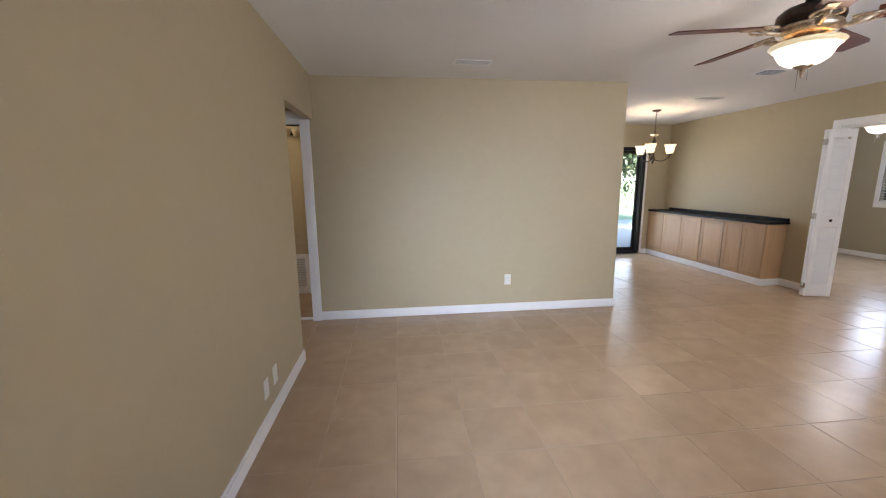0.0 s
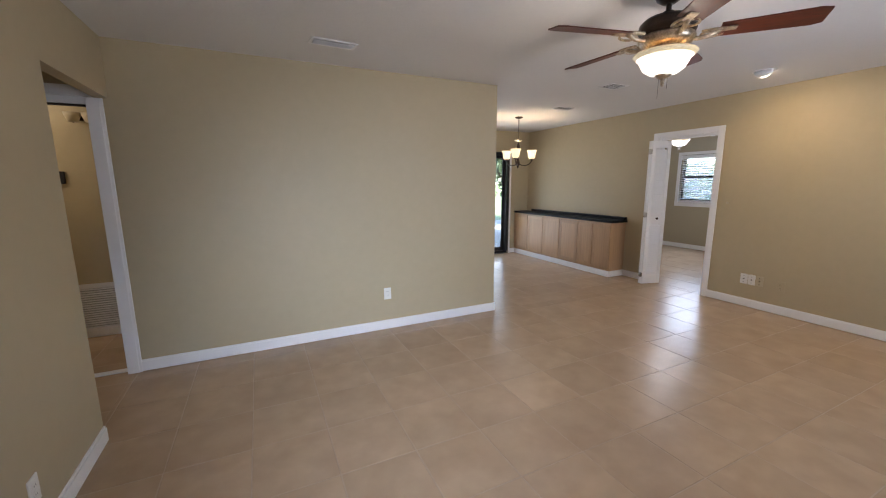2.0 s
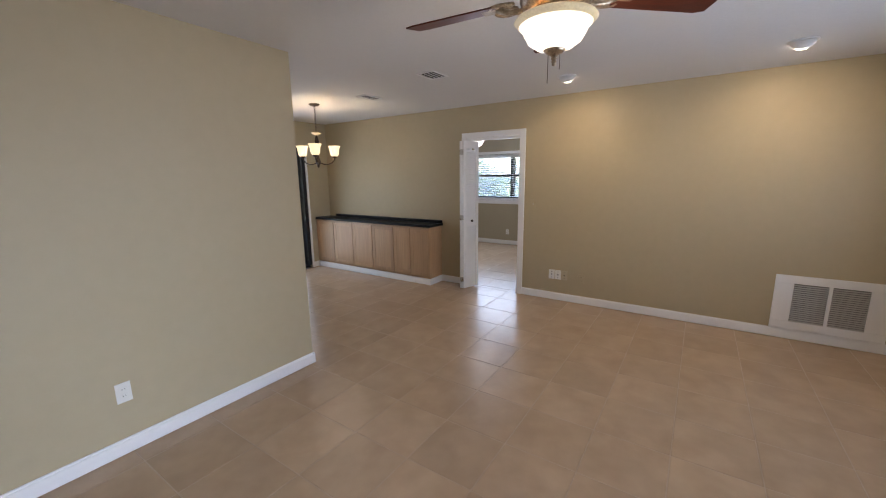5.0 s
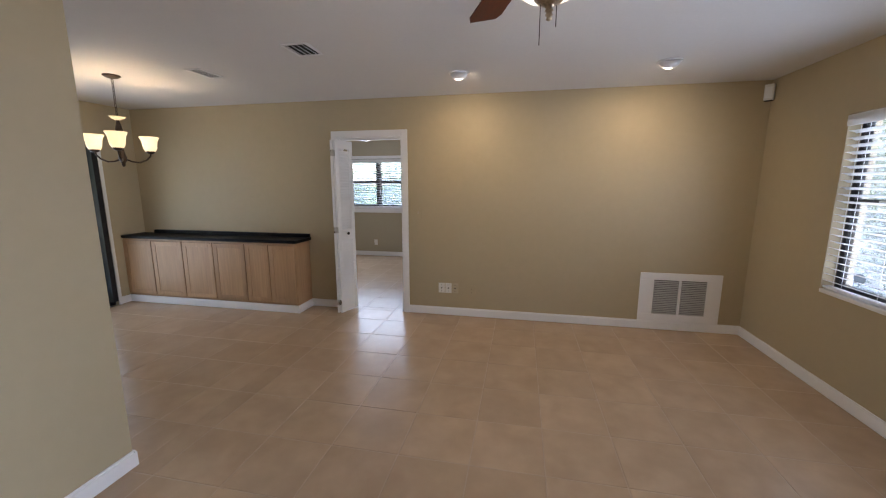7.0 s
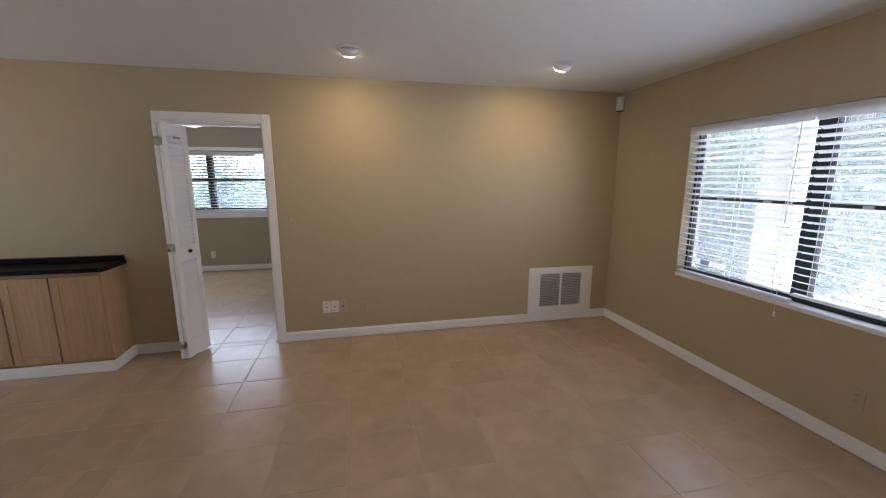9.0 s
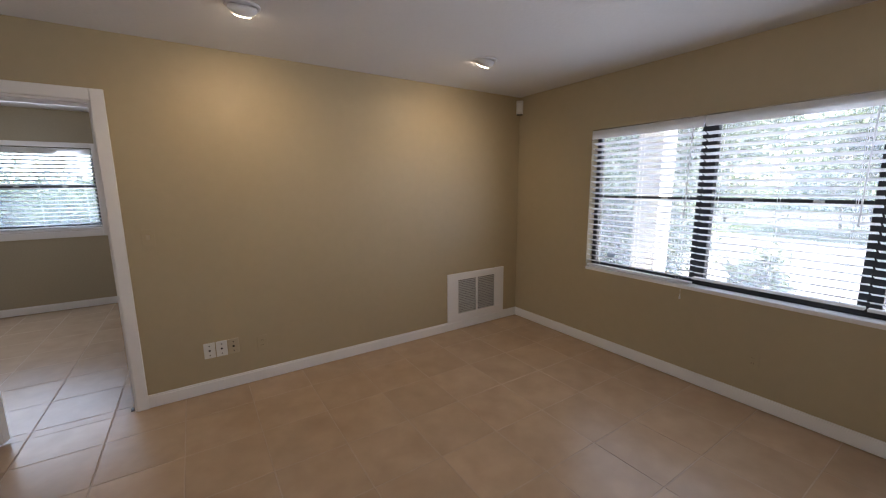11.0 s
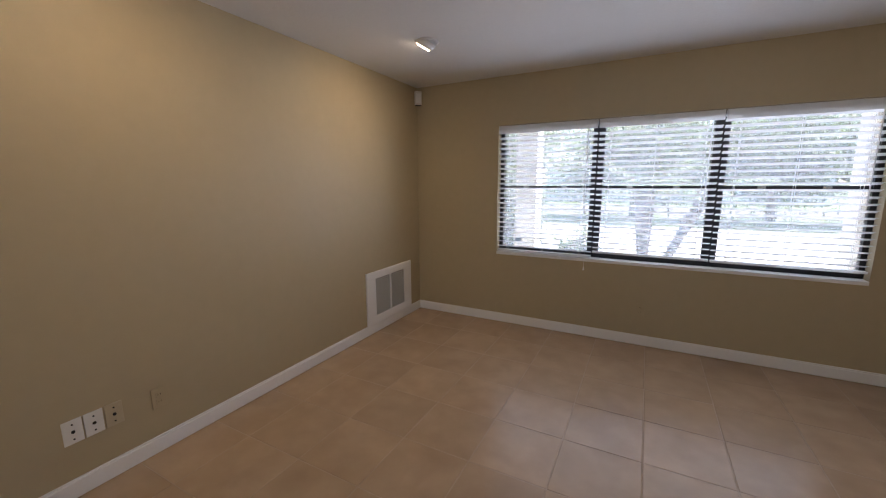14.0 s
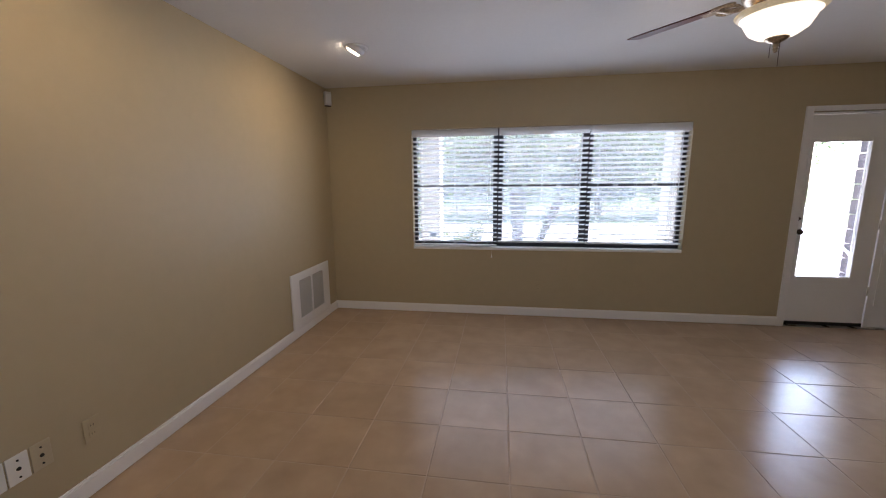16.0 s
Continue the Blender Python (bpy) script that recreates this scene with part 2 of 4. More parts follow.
def solid(name, bm, material, label="", category="", kind="structure", m=None):
    ob = new(name, mesh_of(name, bm, material))
    if m is not None:
        ob.matrix_world = m
    return tagged(ob, label, category, "", kind)


def wall(name, axis, p0, p1, u0, u1, z0, z1, holes=(), material=None, label=""):
    """A wall from p0 to p1 across its axis and u0 to u1 along it, with holes (u0, u1, z0, z1) through it."""
    z0 -= 0.04
    holes = [(a, b, c if c > 0 else z0, d) for a, b, c, d in holes]
    us = sorted({u0, u1, *[h[0] for h in holes], *[h[1] for h in holes]})
    zs = sorted({z0, z1, *[h[2] for h in holes], *[h[3] for h in holes]})
    bm = bmesh.new()
    for a, b in zip(us, us[1:]):
        for c, d in zip(zs, zs[1:]):
            gone = any(h[0] <= a and b <= h[1] and h[2] <= c and d <= h[3] for h in holes)
            if gone:
                continue
            if axis == "x":
                box(bm, p0, p1, a, b, c, d)
            else:
                box(bm, a, b, p0, p1, c, d)
    bmesh.ops.remove_doubles(bm, verts=bm.verts, dist=1e-5)
    bm.verts.index_update()
    seen = {}
    for f in bm.faces:
        seen.setdefault(frozenset(v.index for v in f.verts), []).append(f)
    bmesh.ops.delete(bm, geom=[f for fs in seen.values() if len(fs) > 1 for f in fs], context="FACES_ONLY")
    return solid(name, bm, material or PAINT, label or "beige painted plaster wall", "wall")


# ---- the plan ----
XW, XE, YS, YN, YD, H = -0.30, 5.69, 0.20, 4.45, 7.40, 2.44
FZ = -0.02                     # the tiled floor
XP = 2.95                      # the partition's free end
XR = 9.05                     # the far wall of the side room
WIN = (1.985, 4.75, 0.725, 1.985)
RWIN = (4.3, 6.36, 1.0, 2.0)
DOOR = (3.755, 4.535, 0.0, 2.03)
SLIDE = (3.4, 5.22, 0.0, 2.03)
FRONT = (-0.12, 0.99, 0.0, 2.03)

wall("wall_south", "y", 0.0, YS, -2.2, XE + 0.12, 0, H, [WIN, FRONT])
wall("wall_west", "x", XW - 0.08, XW, YS, YN, 0, H, [(3.51, YN, 0, 2.035)])
wall("wall_north", "y", YN, YN + 0.12, XW - 0.08, XP, 0, H)
wall("wall_north_hall", "y", YN, YN + 0.12, -2.1, XW - 0.08, 0, H, [(-1.19, -0.408, 0, 2.036)])
wall("wall_east", "x", XE, XE + 0.12, YS, YD, 0, H, [DOOR])
wall("wall_dining_north", "y", YD, YD + 0.2, -2.2, XE + 0.12, 0, H, [SLIDE])
wall("wall_dining_west", "x", 0.9, 1.0, YN + 0.12, YD, 0, H)
wall("wall_room_east", "x", XR, XR + 0.2, 1.5, 7.9, 0, H, [RWIN], PAINT_ROOM, "grey-beige painted plaster wall")
wall("wall_room_south", "y", 1.4, 1.5, XE + 0.12, XR + 0.2, 0, H, (), PAINT_ROOM, "grey-beige painted plaster wall")
wall("wall_room_north", "y", 7.9, 8.0, XE + 0.12, XR + 0.2, 0, H, (), PAINT_ROOM, "grey-beige painted plaster wall")
wall("wall_room_west", "x", XE + 0.02, XE + 0.12, YD + 0.2, 7.9, 0, H, (), PAINT_ROOM, "grey-beige painted plaster wall")
wall("wall_hall_back", "y", 5.5, 5.6, -2.1, XW - 0.08, 0, H)
wall("wall_hall_west", "x", -2.2, -2.1, YS, 5.6, 0, H)
wall("wall_hall_east", "x", XW - 0.08, XW + 0.04, YN + 0.12, 5.6, 0, H)
wall("wall_hall_south", "y", 3.2, 3.3, -2.1, XW - 0.08, 0, H)
solid("ceiling", boxes((-2.2, XR + 0.2, 0.0, 8.0, H, H + 0.12)), CEIL, "white textured ceiling", "ceiling")
solid("porch_roof", boxes((-4.0, XR + 1.5, -1.0, 0.0, H + 0.02, H + 0.2)), STUCCO, "white porch roof over the front", "roof")
solid("patio_roof", boxes((-4.0, XE + 0.5, YD + 0.2, 10.4, H + 0.02, H + 0.2)), STUCCO, "white patio roof", "roof")


# ---- trim ----
def skirting(name, pts, inward, height=0.076):
    """A white skirting board with a rounded top along a run of points; inward: the way from the wall, one for each stretch."""
    bm = bmesh.new()
    for (a, b), (nx, ny) in zip(zip(pts, pts[1:]), inward):
        t = 0.014
        x0, x1 = sorted((a[0], b[0]))
        y0, y1 = sorted((a[1], b[1]))
        if nx:
            box(bm, *sorted((x0, x0 + nx * t)), y0, y1, FZ + 0.006, height - 0.012)
            box(bm, *sorted((x0, x0 + nx * t * 0.6)), y0, y1, height - 0.012, height)
        else:
            box(bm, x0, x1, *sorted((y0, y0 + ny * t)), FZ + 0.006, height - 0.012)
            box(bm, x0, x1, *sorted((y0, y0 + ny * t * 0.6)), height - 0.012, height)
    return solid(name, bm, TRIM, "white painted wooden baseboard", "baseboard")


skirting("baseboard_south", [(1.048, YS), (XE - 0.014, YS)], [(0, 1)])
skirting("baseboard_west", [(XW, YS), (XW, 3.51)], [(1, 0)])
skirting("baseboard_north", [(XW - 0.03, YN), (XP, YN)], [(0, -1)])
skirting("baseboard_partition_end", [(XP, YN - 0.014), (XP, YN + 0.12)], [(1, 0)])
skirting("baseboard_east", [(XE, YS), (XE, 3.687)], [(-1, 0)])
skirting("baseboard_east_2", [(XE, 4.603), (XE, 4.965)], [(-1, 0)])
skirting("baseboard_cabinet", [(5.385, 4.965), (5.385, YD)], [(-1, 0)])
skirting("baseboard_cabinet_end", [(5.371, 4.965), (XE - 0.014, 4.965)], [(0, -1)])
skirting("baseboard_dining_north", [(5.255, YD), (5.371, YD)], [(0, -1)])
skirting("baseboard_room_east", [(XR, 1.5), (XR, 7.9)], [(-1, 0)])
skirting("baseboard_room_north", [(XE + 0.12, 7.9), (XR - 0.014, 7.9)], [(0, -1)])
skirting("baseboard_hall", [(-2.1, 5.5), (XW - 0.08, 5.5)], [(0, -1)])

# the side room's cased opening
bm = bmesh.new()
for f0, f1 in ((XE - 0.016, XE), (XE + 0.12, XE + 0.136)):
    box(bm, f0, f1, DOOR[0] - 0.068, DOOR[0], FZ + 0.001, DOOR[3] + 0.068, bevel=0.004)
    box(bm, f0, f1, DOOR[1], DOOR[1] + 0.068, FZ + 0.001, DOOR[3] + 0.068, bevel=0.004)
    box(bm, f0, f1, DOOR[0], DOOR[1], DOOR[3], DOOR[3] + 0.068, bevel=0.004)
box(bm, XE, XE + 0.12, DOOR[0], DOOR[0] + 0.014, FZ + 0.001, DOOR[3])
box(bm, XE, XE + 0.12, DOOR[1] - 0.014, DOOR[1], FZ + 0.001, DOOR[3])
box(bm, XE, XE + 0.12, DOOR[0] + 0.014, DOOR[1] - 0.014, DOOR[3] - 0.014, DOOR[3])
box(bm, XE + 0.045, XE + 0.07, DOOR[0] + 0.014, DOOR[1] - 0.014, DOOR[3] - 0.034, DOOR[3] - 0.014)
solid("trim_doorway", bm, TRIM, "white painted casing of a cased opening", "door casing")

# the hall doorway: white frame in the wall that goes on behind the plaster opening
HX0, HX1, HZ = -1.19, -0.408, 1.995
bm = bmesh.new()
box(bm, HX1 - 0.012, XW - 0.027, YN - 0.016, YN - 0.0005, FZ + 0.001, 2.032, bevel=0.004)
box(bm, HX1 - 0.012, XW - 0.045, YN - 0.022, YN - 0.016, FZ + 0.001, 2.02, bevel=0.003)
box(bm, HX0 - 0.085, HX0 + 0.012, YN - 0.016, YN - 0.0005, FZ + 0.001, 2.105, bevel=0.004)
box(bm, HX0 + 0.012, XW - 0.083, YN - 0.016, YN - 0.0005, 2.036, 2.105, bevel=0.004)
box(bm, HX0 + 0.012, HX1 - 0.012, YN - 0.009, YN + 0.06, 1.985, 2.035, bevel=0.003)
box(bm, HX1 - 0.014, HX1, YN, YN + 0.12, FZ + 0.001, 1.985)
box(bm, HX0, HX0 + 0.014, YN, YN + 0.12, FZ + 0.001, 1.985)
box(bm, HX1 - 0.026, HX1 - 0.014, YN + 0.05, YN + 0.085, FZ + 0.001, 1.965, bevel=0.002)
solid("trim_hall_door", bm, TRIM, "white painted wooden door frame", "door frame")
solid("trim_hall_track", boxes((HX0 + 0.014, HX1 - 0.014, YN + 0.004, YN + 0.03, 1.972, 1.985)), DARK, "dark sliding track under the frame", "track")
solid("trim_threshold", boxes((HX0 + 0.014, HX1 - 0.014, YN + 0.03, YN + 0.085, FZ + 0.001, FZ + 0.014), bevel=0.004), TRIM, "white door threshold strip", "threshold")


# ---- louvred bifold door ----
def bifold_leaf(width, height):
    """Leaf in its own x-z plane, hinge edge at x = 0, with two banks of louvres."""
    t, s = 0.03, 0.05
    frame_bm = bmesh.new()
    box(frame_bm, 0, s, -t / 2, t / 2, 0, height, bevel=0.003)
    box(frame_bm, width - s, width, -t / 2, t / 2, 0, height, bevel=0.003)
    for z0, z1 in ((0, 0.15), (0.86, 0.98), (height - 0.09, height)):
        box(frame_bm, s, width - s, -t / 2 + 0.002, t / 2 - 0.002, z0, z1)
    return frame_bm, [0.165 + 0.032 * i for i in range(22)] + [0.995 + 0.032 * i for i in range(29)], s


def louvre(w):
    bm = bmesh.new()
    box(bm, -w / 2, w / 2, -0.02, 0.02, -0.0025, 0.0025)
    return bm


def bifold(m1, m2, width, height):
    door = thing("bifold_door", pose(0, 0, 0), "white louvred bifold door standing folded open", "door")
    lou = None
    for m in (m1, m2):
        fbm, zs, s = bifold_leaf(width, height)
        leaf = part("leaf", fbm, TRIM, door, "", m)
        for z in zs:
            if z > height - 0.11:
                continue
            if lou is None:
                lou = mesh_of("louvre", louvre(width - 2 * s + 0.006), TRIM)
            ob = new("louvre", lou)
            ob.parent = leaf
            ob.matrix_basis = pose(width / 2, 0, z, 52)
    return door


P0, P1, P2 = Vector((5.75, 4.503, -0.006)), Vector((5.47, 4.5, -0.006)), Vector((5.75, 4.418, -0.006))


def leaf_pose(a, b):
    d = (b - a)
    return Matrix.Translation(a) @ Matrix.Rotation(math.atan2(d.y, d.x), 4, "Z")


bif = bifold(leaf_pose(P0, P1), leaf_pose(P1 + Vector((0, -0.034, 0)), P2 + Vector((0, -0.034, 0))), 0.28, 1.988)
for z in (0.12, 0.98, 1.84):
    h = part("hinge", tube([(P1.x - 0.008, P1.y - 0.017, z - 0.036), (P1.x - 0.008, P1.y - 0.017, z + 0.036)], 0.009), CHROME, bif, "nickel fold hinge")
    part("hinge_plate", boxes((P1.x - 0.0035, P1.x - 0.0005, P1.y - 0.012, P1.y + 0.012, z - 0.032, z + 0.032)), CHROME, h)
    part("hinge_plate", boxes((P1.x - 0.0035, P1.x - 0.0005, P1.y - 0.046, P1.y - 0.022, z - 0.032, z + 0.032)), CHROME, h)
kd = (P2 - P1).normalized()
kn = Vector((kd.y, -kd.x, 0))
kp = P1 + kd * 0.14 + Vector((0, -0.034, 0)) + kn * 0.014
part("knob", lathe([(0.0, 0.0), (0.007, 0.0), (0.007, 0.012), (0.016, 0.016), (0.017, 0.024), (0.009, 0.03), (0.0, 0.031)], 20), BRONZE, bif,
     "small dark bronze knob", Matrix.Translation((kp.x, kp.y, 0.93)) @ kn.to_track_quat("Z", "Y").to_matrix().to_4x4())


br = tagged(new("floor_bracket", mesh_of("floor_bracket", boxes((5.705, 5.76, 3.771, 3.793, FZ, FZ + 0.004), (5.705, 5.76, 3.771, 3.774, FZ, FZ + 0.02), bevel=0.001), BRONZE)),
            "small dark metal door bracket at the foot of the white jamb", "bracket")
part("screw", lathe([(0.0, 0.0), (0.005, 0.0), (0.004, 0.002), (0.0, 0.0025)], 12), CHROME, br, "", pose(5.733, 3.784, FZ + 0.004))


# ---- windows ----
def window(name, axis, face, u0, u1, z0, z1, cuts, depth, way, label):
    """Single-hung black metal window set back in the wall; cuts: where the units meet. way: +1 where outdoors lies at the smaller coordinate."""
    w = thing(name, pose(0, 0, 0), label, "window", kind="structure")

    def put(nm, ua, ub, da, db, za, zb, material=FRAME, bevel=0.003, lb=""):
        a, b = sorted((face - way * da, face - way * db))
        bm = boxes((ua, ub, a, b, za, zb) if axis == "y" else (a, b, ua, ub, za, zb), bevel=bevel)
        return part(nm, bm, material, w, lb)

    zm = (z0 + z1) / 2 + 0.03
    stops = [u0, *cuts, u1]
    put("window_frame", u0, u1, depth, depth + 0.05, z1 - 0.03, z1)
    put("window_frame", u0, u1, depth, depth + 0.05, z0 + 0.012, z0 + 0.055)
    put("window_frame", u0, u0 + 0.035, depth, depth + 0.05, z0 + 0.055, z1 - 0.03)
    put("window_frame", u1 - 0.035, u1, depth, depth + 0.05, z0 + 0.055, z1 - 0.03)
    for c in cuts:
        put("mullion", c - 0.05, c + 0.05, depth, depth + 0.06, z0 + 0.055, z1 - 0.03)
    for a, b in zip(stops, stops[1:]):
        a2 = a + (0.035 if a == u0 else 0.05)
        b2 = b - (0.035 if b == u1 else 0.05)
        put("meeting_rail", a2, b2, depth + 0.004, depth + 0.04, zm - 0.017, zm + 0.017)
        for k in (0.28, 0.72):
            put("latch", a2 + (b2 - a2) * k - 0.025, a2 + (b2 - a2) * k + 0.025, depth - 0.008, depth + 0.004, zm - 0.004, zm + 0.012, CHROME, 0.002, "small pale sash latch")
        for za, zb, dd in ((z0 + 0.055, zm - 0.017, 0.012), (zm + 0.017, z1 - 0.03, 0.028)):
            g = put("pane", a2, b2, depth + dd, depth + dd + 0.004, za, zb, GLASS, 0)
            g.visible_shadow = False
    dm = face - way * (depth + 0.058)
    # sheets added outside the glass, their paleness standing for glare haze
    for a, b in zip(stops, stops[1:]):
        sb = bmesh.new()
        cs = [(a + 0.02, z0 + 0.03), (b - 0.02, z0 + 0.03), (b - 0.02, z1 - 0.02), (a + 0.02, z1 - 0.02)]
        sb.faces.new([sb.verts.new((u, dm, z) if axis == "y" else (dm, u, z)) for u, z in cs])
        part("haze_screen", sb, HAZE_SCREEN, w, "fine grey screen added to haze the view outdoors")
    put("window_sill", u0, u1, -0.007, 0.0, z0 - 0.018, z0 + 0.01, TRIM, 0.004, "white sill")
    put("window_sill", u0, u1, 0.0, depth + 0.05, z0 - 0.0, z0 + 0.01, TRIM, 0, "white sill")
    return w


window("window_1", "y", YS, *WIN, [2.924, 3.83], 0.085, 1, "black-framed triple single-hung window behind white blinds")
window("window_2", "x", XR, *RWIN, [5.36], 0.085, -1, "black-framed double single-hung window behind white blinds")
solid("trim_room_window", boxes((XR - 0.018, XR, RWIN[0] - 0.07, RWIN[0], 0.9, 2.06), (XR - 0.018, XR, RWIN[1], RWIN[1] + 0.07, 0.9, 2.06),
                                (XR - 0.018, XR, RWIN[0], RWIN[1], RWIN[3], 2.06), (XR - 0.018, XR, RWIN[0], RWIN[1], 0.9, RWIN[2] - 0.02), bevel=0.004),
      TRIM, "white painted window casing", "window casing")


# ---- venetian blinds ----
def slat_mesh(length):
    """A curved slat 50 mm wide along x."""
    bm = bmesh.new()
    n, w, sag, t = 4, 0.05, 0.003, 0.0028
    rows = []
    for x in (-length / 2, length / 2):
        top, low = [], []
        for i in range(n + 1):
            y = -w / 2 + w * i / n
            z = sag * (1 - (2 * y / w) ** 2)
            top.append(bm.verts.new((x, y, z + t / 2)))
            low.append(bm.verts.new((x, y, z - t / 2)))
        rows.append(top + low[::-1])
    a, b = rows
    k = len(a)
    for i in range(k):
        bm.faces.new((a[i], a[(i + 1) % k], b[(i + 1) % k], b[i]))
    bm.faces.new(a[::-1])
    bm.faces.new(b)
    return bm


def blind(m, length, top, bottom, tilt, label, wand_side=1, cord=False, pitch=0.0485):
    """Blind in its own frame: x along, y out of the wall towards the room, z up from the floor."""
    bl = thing("venetian_blind", m, label, "blind", "blinds of one window")
    part("valance", boxes((-length / 2, length / 2, 0.0, 0.018, top - 0.078, top - 0.004), (-length / 2, length / 2, -0.05, 0.0, top - 0.05, top - 0.006), bevel=0.003), SLAT, bl)
    part("bottom_rail", boxes((-length / 2, length / 2, -0.05, -0.003, bottom, bottom + 0.018), bevel=0.004), SLAT, bl)
    me = mesh_of("slat", slat_mesh(length), SLAT)
    z = bottom + 0.05
    while z < top - 0.075:
        s = new("slat", me)
        s.parent = bl
        s.matrix_basis = pose(0, -0.0265, z, tilt)
        z += pitch
    for x in (-length / 2 + 0.1, 0.0, length / 2 - 0.1):
        part("ladder_cord", boxes((x - 0.0012, x + 0.0012, -0.054, -0.052, bottom + 0.01, top - 0.05), (x - 0.0012, x + 0.0012, -0.002, 0.0, bottom + 0.01, top - 0.08)), SLAT, bl)
    xw = wand_side * (length / 2 - 0.07)
    part("wand", tube([(xw, 0.008, top - 0.075), (xw + 0.004, 0.01, top - 0.4), (xw + 0.006, 0.012, top - 0.72)], 0.0045, 8), SLAT, bl, "white tilt wand")
    if not cord:
        return bl
    xc = -wand_side * (length / 2 - 0.05)
    part("lift_cord", tube([(-xc, 0.012, top - 0.08), (-xc, 0.014, bottom - 0.09)], 0.0011, 6), SLAT, bl, "white lift cord")
    part("tassel", lathe([(0.0, 0.0), (0.003, 0.0), (0.008, -0.03), (0.006, -0.036), (0.0, -0.036)], 12), SLAT, bl, "", pose(-xc, 0.014, bottom - 0.085))
    return bl


for u0, u1, zb, side in ((1.997, 2.918, 0.786, -1), (2.93, 3.824, 0.79, -1), (3.837, 4.742, 0.745, -1)):
    blind(pose((u0 + u1) / 2, YS - 0.002, 0), u1 - u0, 1.98, zb, 19, "open white venetian blind hanging in the front window", side, u0 > 3.5)
for u0, u1 in ((4.312, 5.354), (5.367, 6.35)):
    blind(pose(XR + 0.002, (u0 + u1) / 2, 0, 0, 0, 90), u1 - u0, 1.995, 1.02, 17, "open white venetian blind in the side room window", 1)

st = bmesh.new()
bmesh.ops.create_cone(st, cap_ends=True, segments=8, radius1=0.036, radius2=0.036, depth=0.003, matrix=pose(4.545, YS - 0.082, 0.862, 90, 0, 22.5))
stk = tagged(new("sign_disc", mesh_of("sign_disc", st, STICKER)), "small grey-blue eight-sided sign on a stem in the window", "sign")
part("stem", boxes((4.542, 4.548, YS - 0.083, YS - 0.08, 0.772, 0.83)), STICKER, stk)

# ---- front door ----
fd = thing("front_door", pose(0, 0, 0), "white front door with a tall clear glass pane, closed", "door", kind="structure")
lx0, lx1, fy = 0.26, 0.972, YS - 0.05
gx0, gx1, gz0, gz1 = 0.43, 0.915, 0.48, 1.775
part("leaf", boxes((lx0, gx0, fy - 0.045, fy, 0.02, 2.015), (gx1, lx1, fy - 0.045, fy, 0.02, 2.015), (gx0, gx1, fy - 0.045, fy, 0.02, gz0),
                   (gx0, gx1, fy - 0.045, fy, gz1, 2.015)), TRIM, fd)
part("glass_frame", boxes((gx0 - 0.03, gx0 + 0.006, fy, fy + 0.012, gz0 - 0.03, gz1 + 0.03), (gx1 - 0.006, gx1 + 0.03, fy, fy + 0.012, gz0 - 0.03, gz1 + 0.03),
                          (gx0 + 0.006, gx1 - 0.006, fy, fy + 0.012, gz0 - 0.03, gz0 + 0.006), (gx0 + 0.006, gx1 - 0.006, fy, fy + 0.012, gz1 - 0.006, gz1 + 0.03), bevel=0.004), TRIM, fd)
gl = part("pane", boxes((gx0, gx1, fy - 0.028, fy - 0.022, gz0, gz1)), GLASS, fd)
gl.visible_shadow = False
part("sweep", boxes((lx0, lx1, fy - 0.045, fy + 0.004, FZ + 0.008, 0.022)), DARK, fd, "dark rubber door sweep")
kn = lathe([(0.0, 0), (0.028, 0), (0.028, 0.006), (0.011, 0.01), (0.011, 0.03), (0.025, 0.036), (0.028, 0.05), (0.018, 0.06), (0.0, 0.062)], 24)
part("knob", kn, BRONZE, fd, "dark bronze knob", pose(0.945, fy, 0.93, -90))
part("deadbolt", lathe([(0.0, 0), (0.026, 0), (0.026, 0.008), (0.012, 0.012), (0.012, 0.022), (0.0, 0.022)], 24), BRONZE, fd, "dark bronze deadbolt", pose(0.945, fy, 1.055, -90))
for z in (0.35, 1.0, 1.72):
    part("hinge", tube([(lx0 - 0.002, fy + 0.004, z - 0.045), (lx0 - 0.002, fy + 0.004, z + 0.045)], 0.006), CHROME, fd)
fp = thing("side_panel_door", pose(0, 0, 0), "white fixed door panel beside the front door", "door", kind="structure")
part("leaf", boxes((-0.102, 0.25, fy - 0.045, fy + 0.006, FZ + 0.004, 2.015), bevel=0.003), TRIM, fp)
part("raised_panel", boxes((-0.05, 0.195, fy + 0.006, fy + 0.014, 0.2, 0.95), bevel=0.004), TRIM, fp)
part("raised_panel", boxes((-0.05, 0.195, fy + 0.006, fy + 0.014, 1.1, 1.85), bevel=0.004), TRIM, fp)
solid("trim_front_door", boxes((FRONT[1], FRONT[1] + 0.058, YS, YS + 0.018, FZ + 0.001, 2.085), (FRONT[0] - 0.058, FRONT[0], YS, YS + 0.018, FZ + 0.001, 2.085),
                               (FRONT[0], FRONT[1], YS, YS + 0.018, 2.04, 2.085), (FRONT[1] - 0.015, FRONT[1], 0.02, YS, FZ + 0.001, 2.04),
                               (FRONT[0], FRONT[0] + 0.015, 0.02, YS, FZ + 0.001, 2.04), (FRONT[0] + 0.015, FRONT[1] - 0.015, 0.02, YS, 2.02, 2.04), bevel=0.003),
      TRIM, "white painted front door casing", "door casing")
solid("trim_sill_front", boxes((FRONT[0] + 0.015, FRONT[1] - 0.015, 0.02, YS - 0.005, FZ + 0.0005, FZ + 0.008)), CHROME, "metal door sill", "threshold")

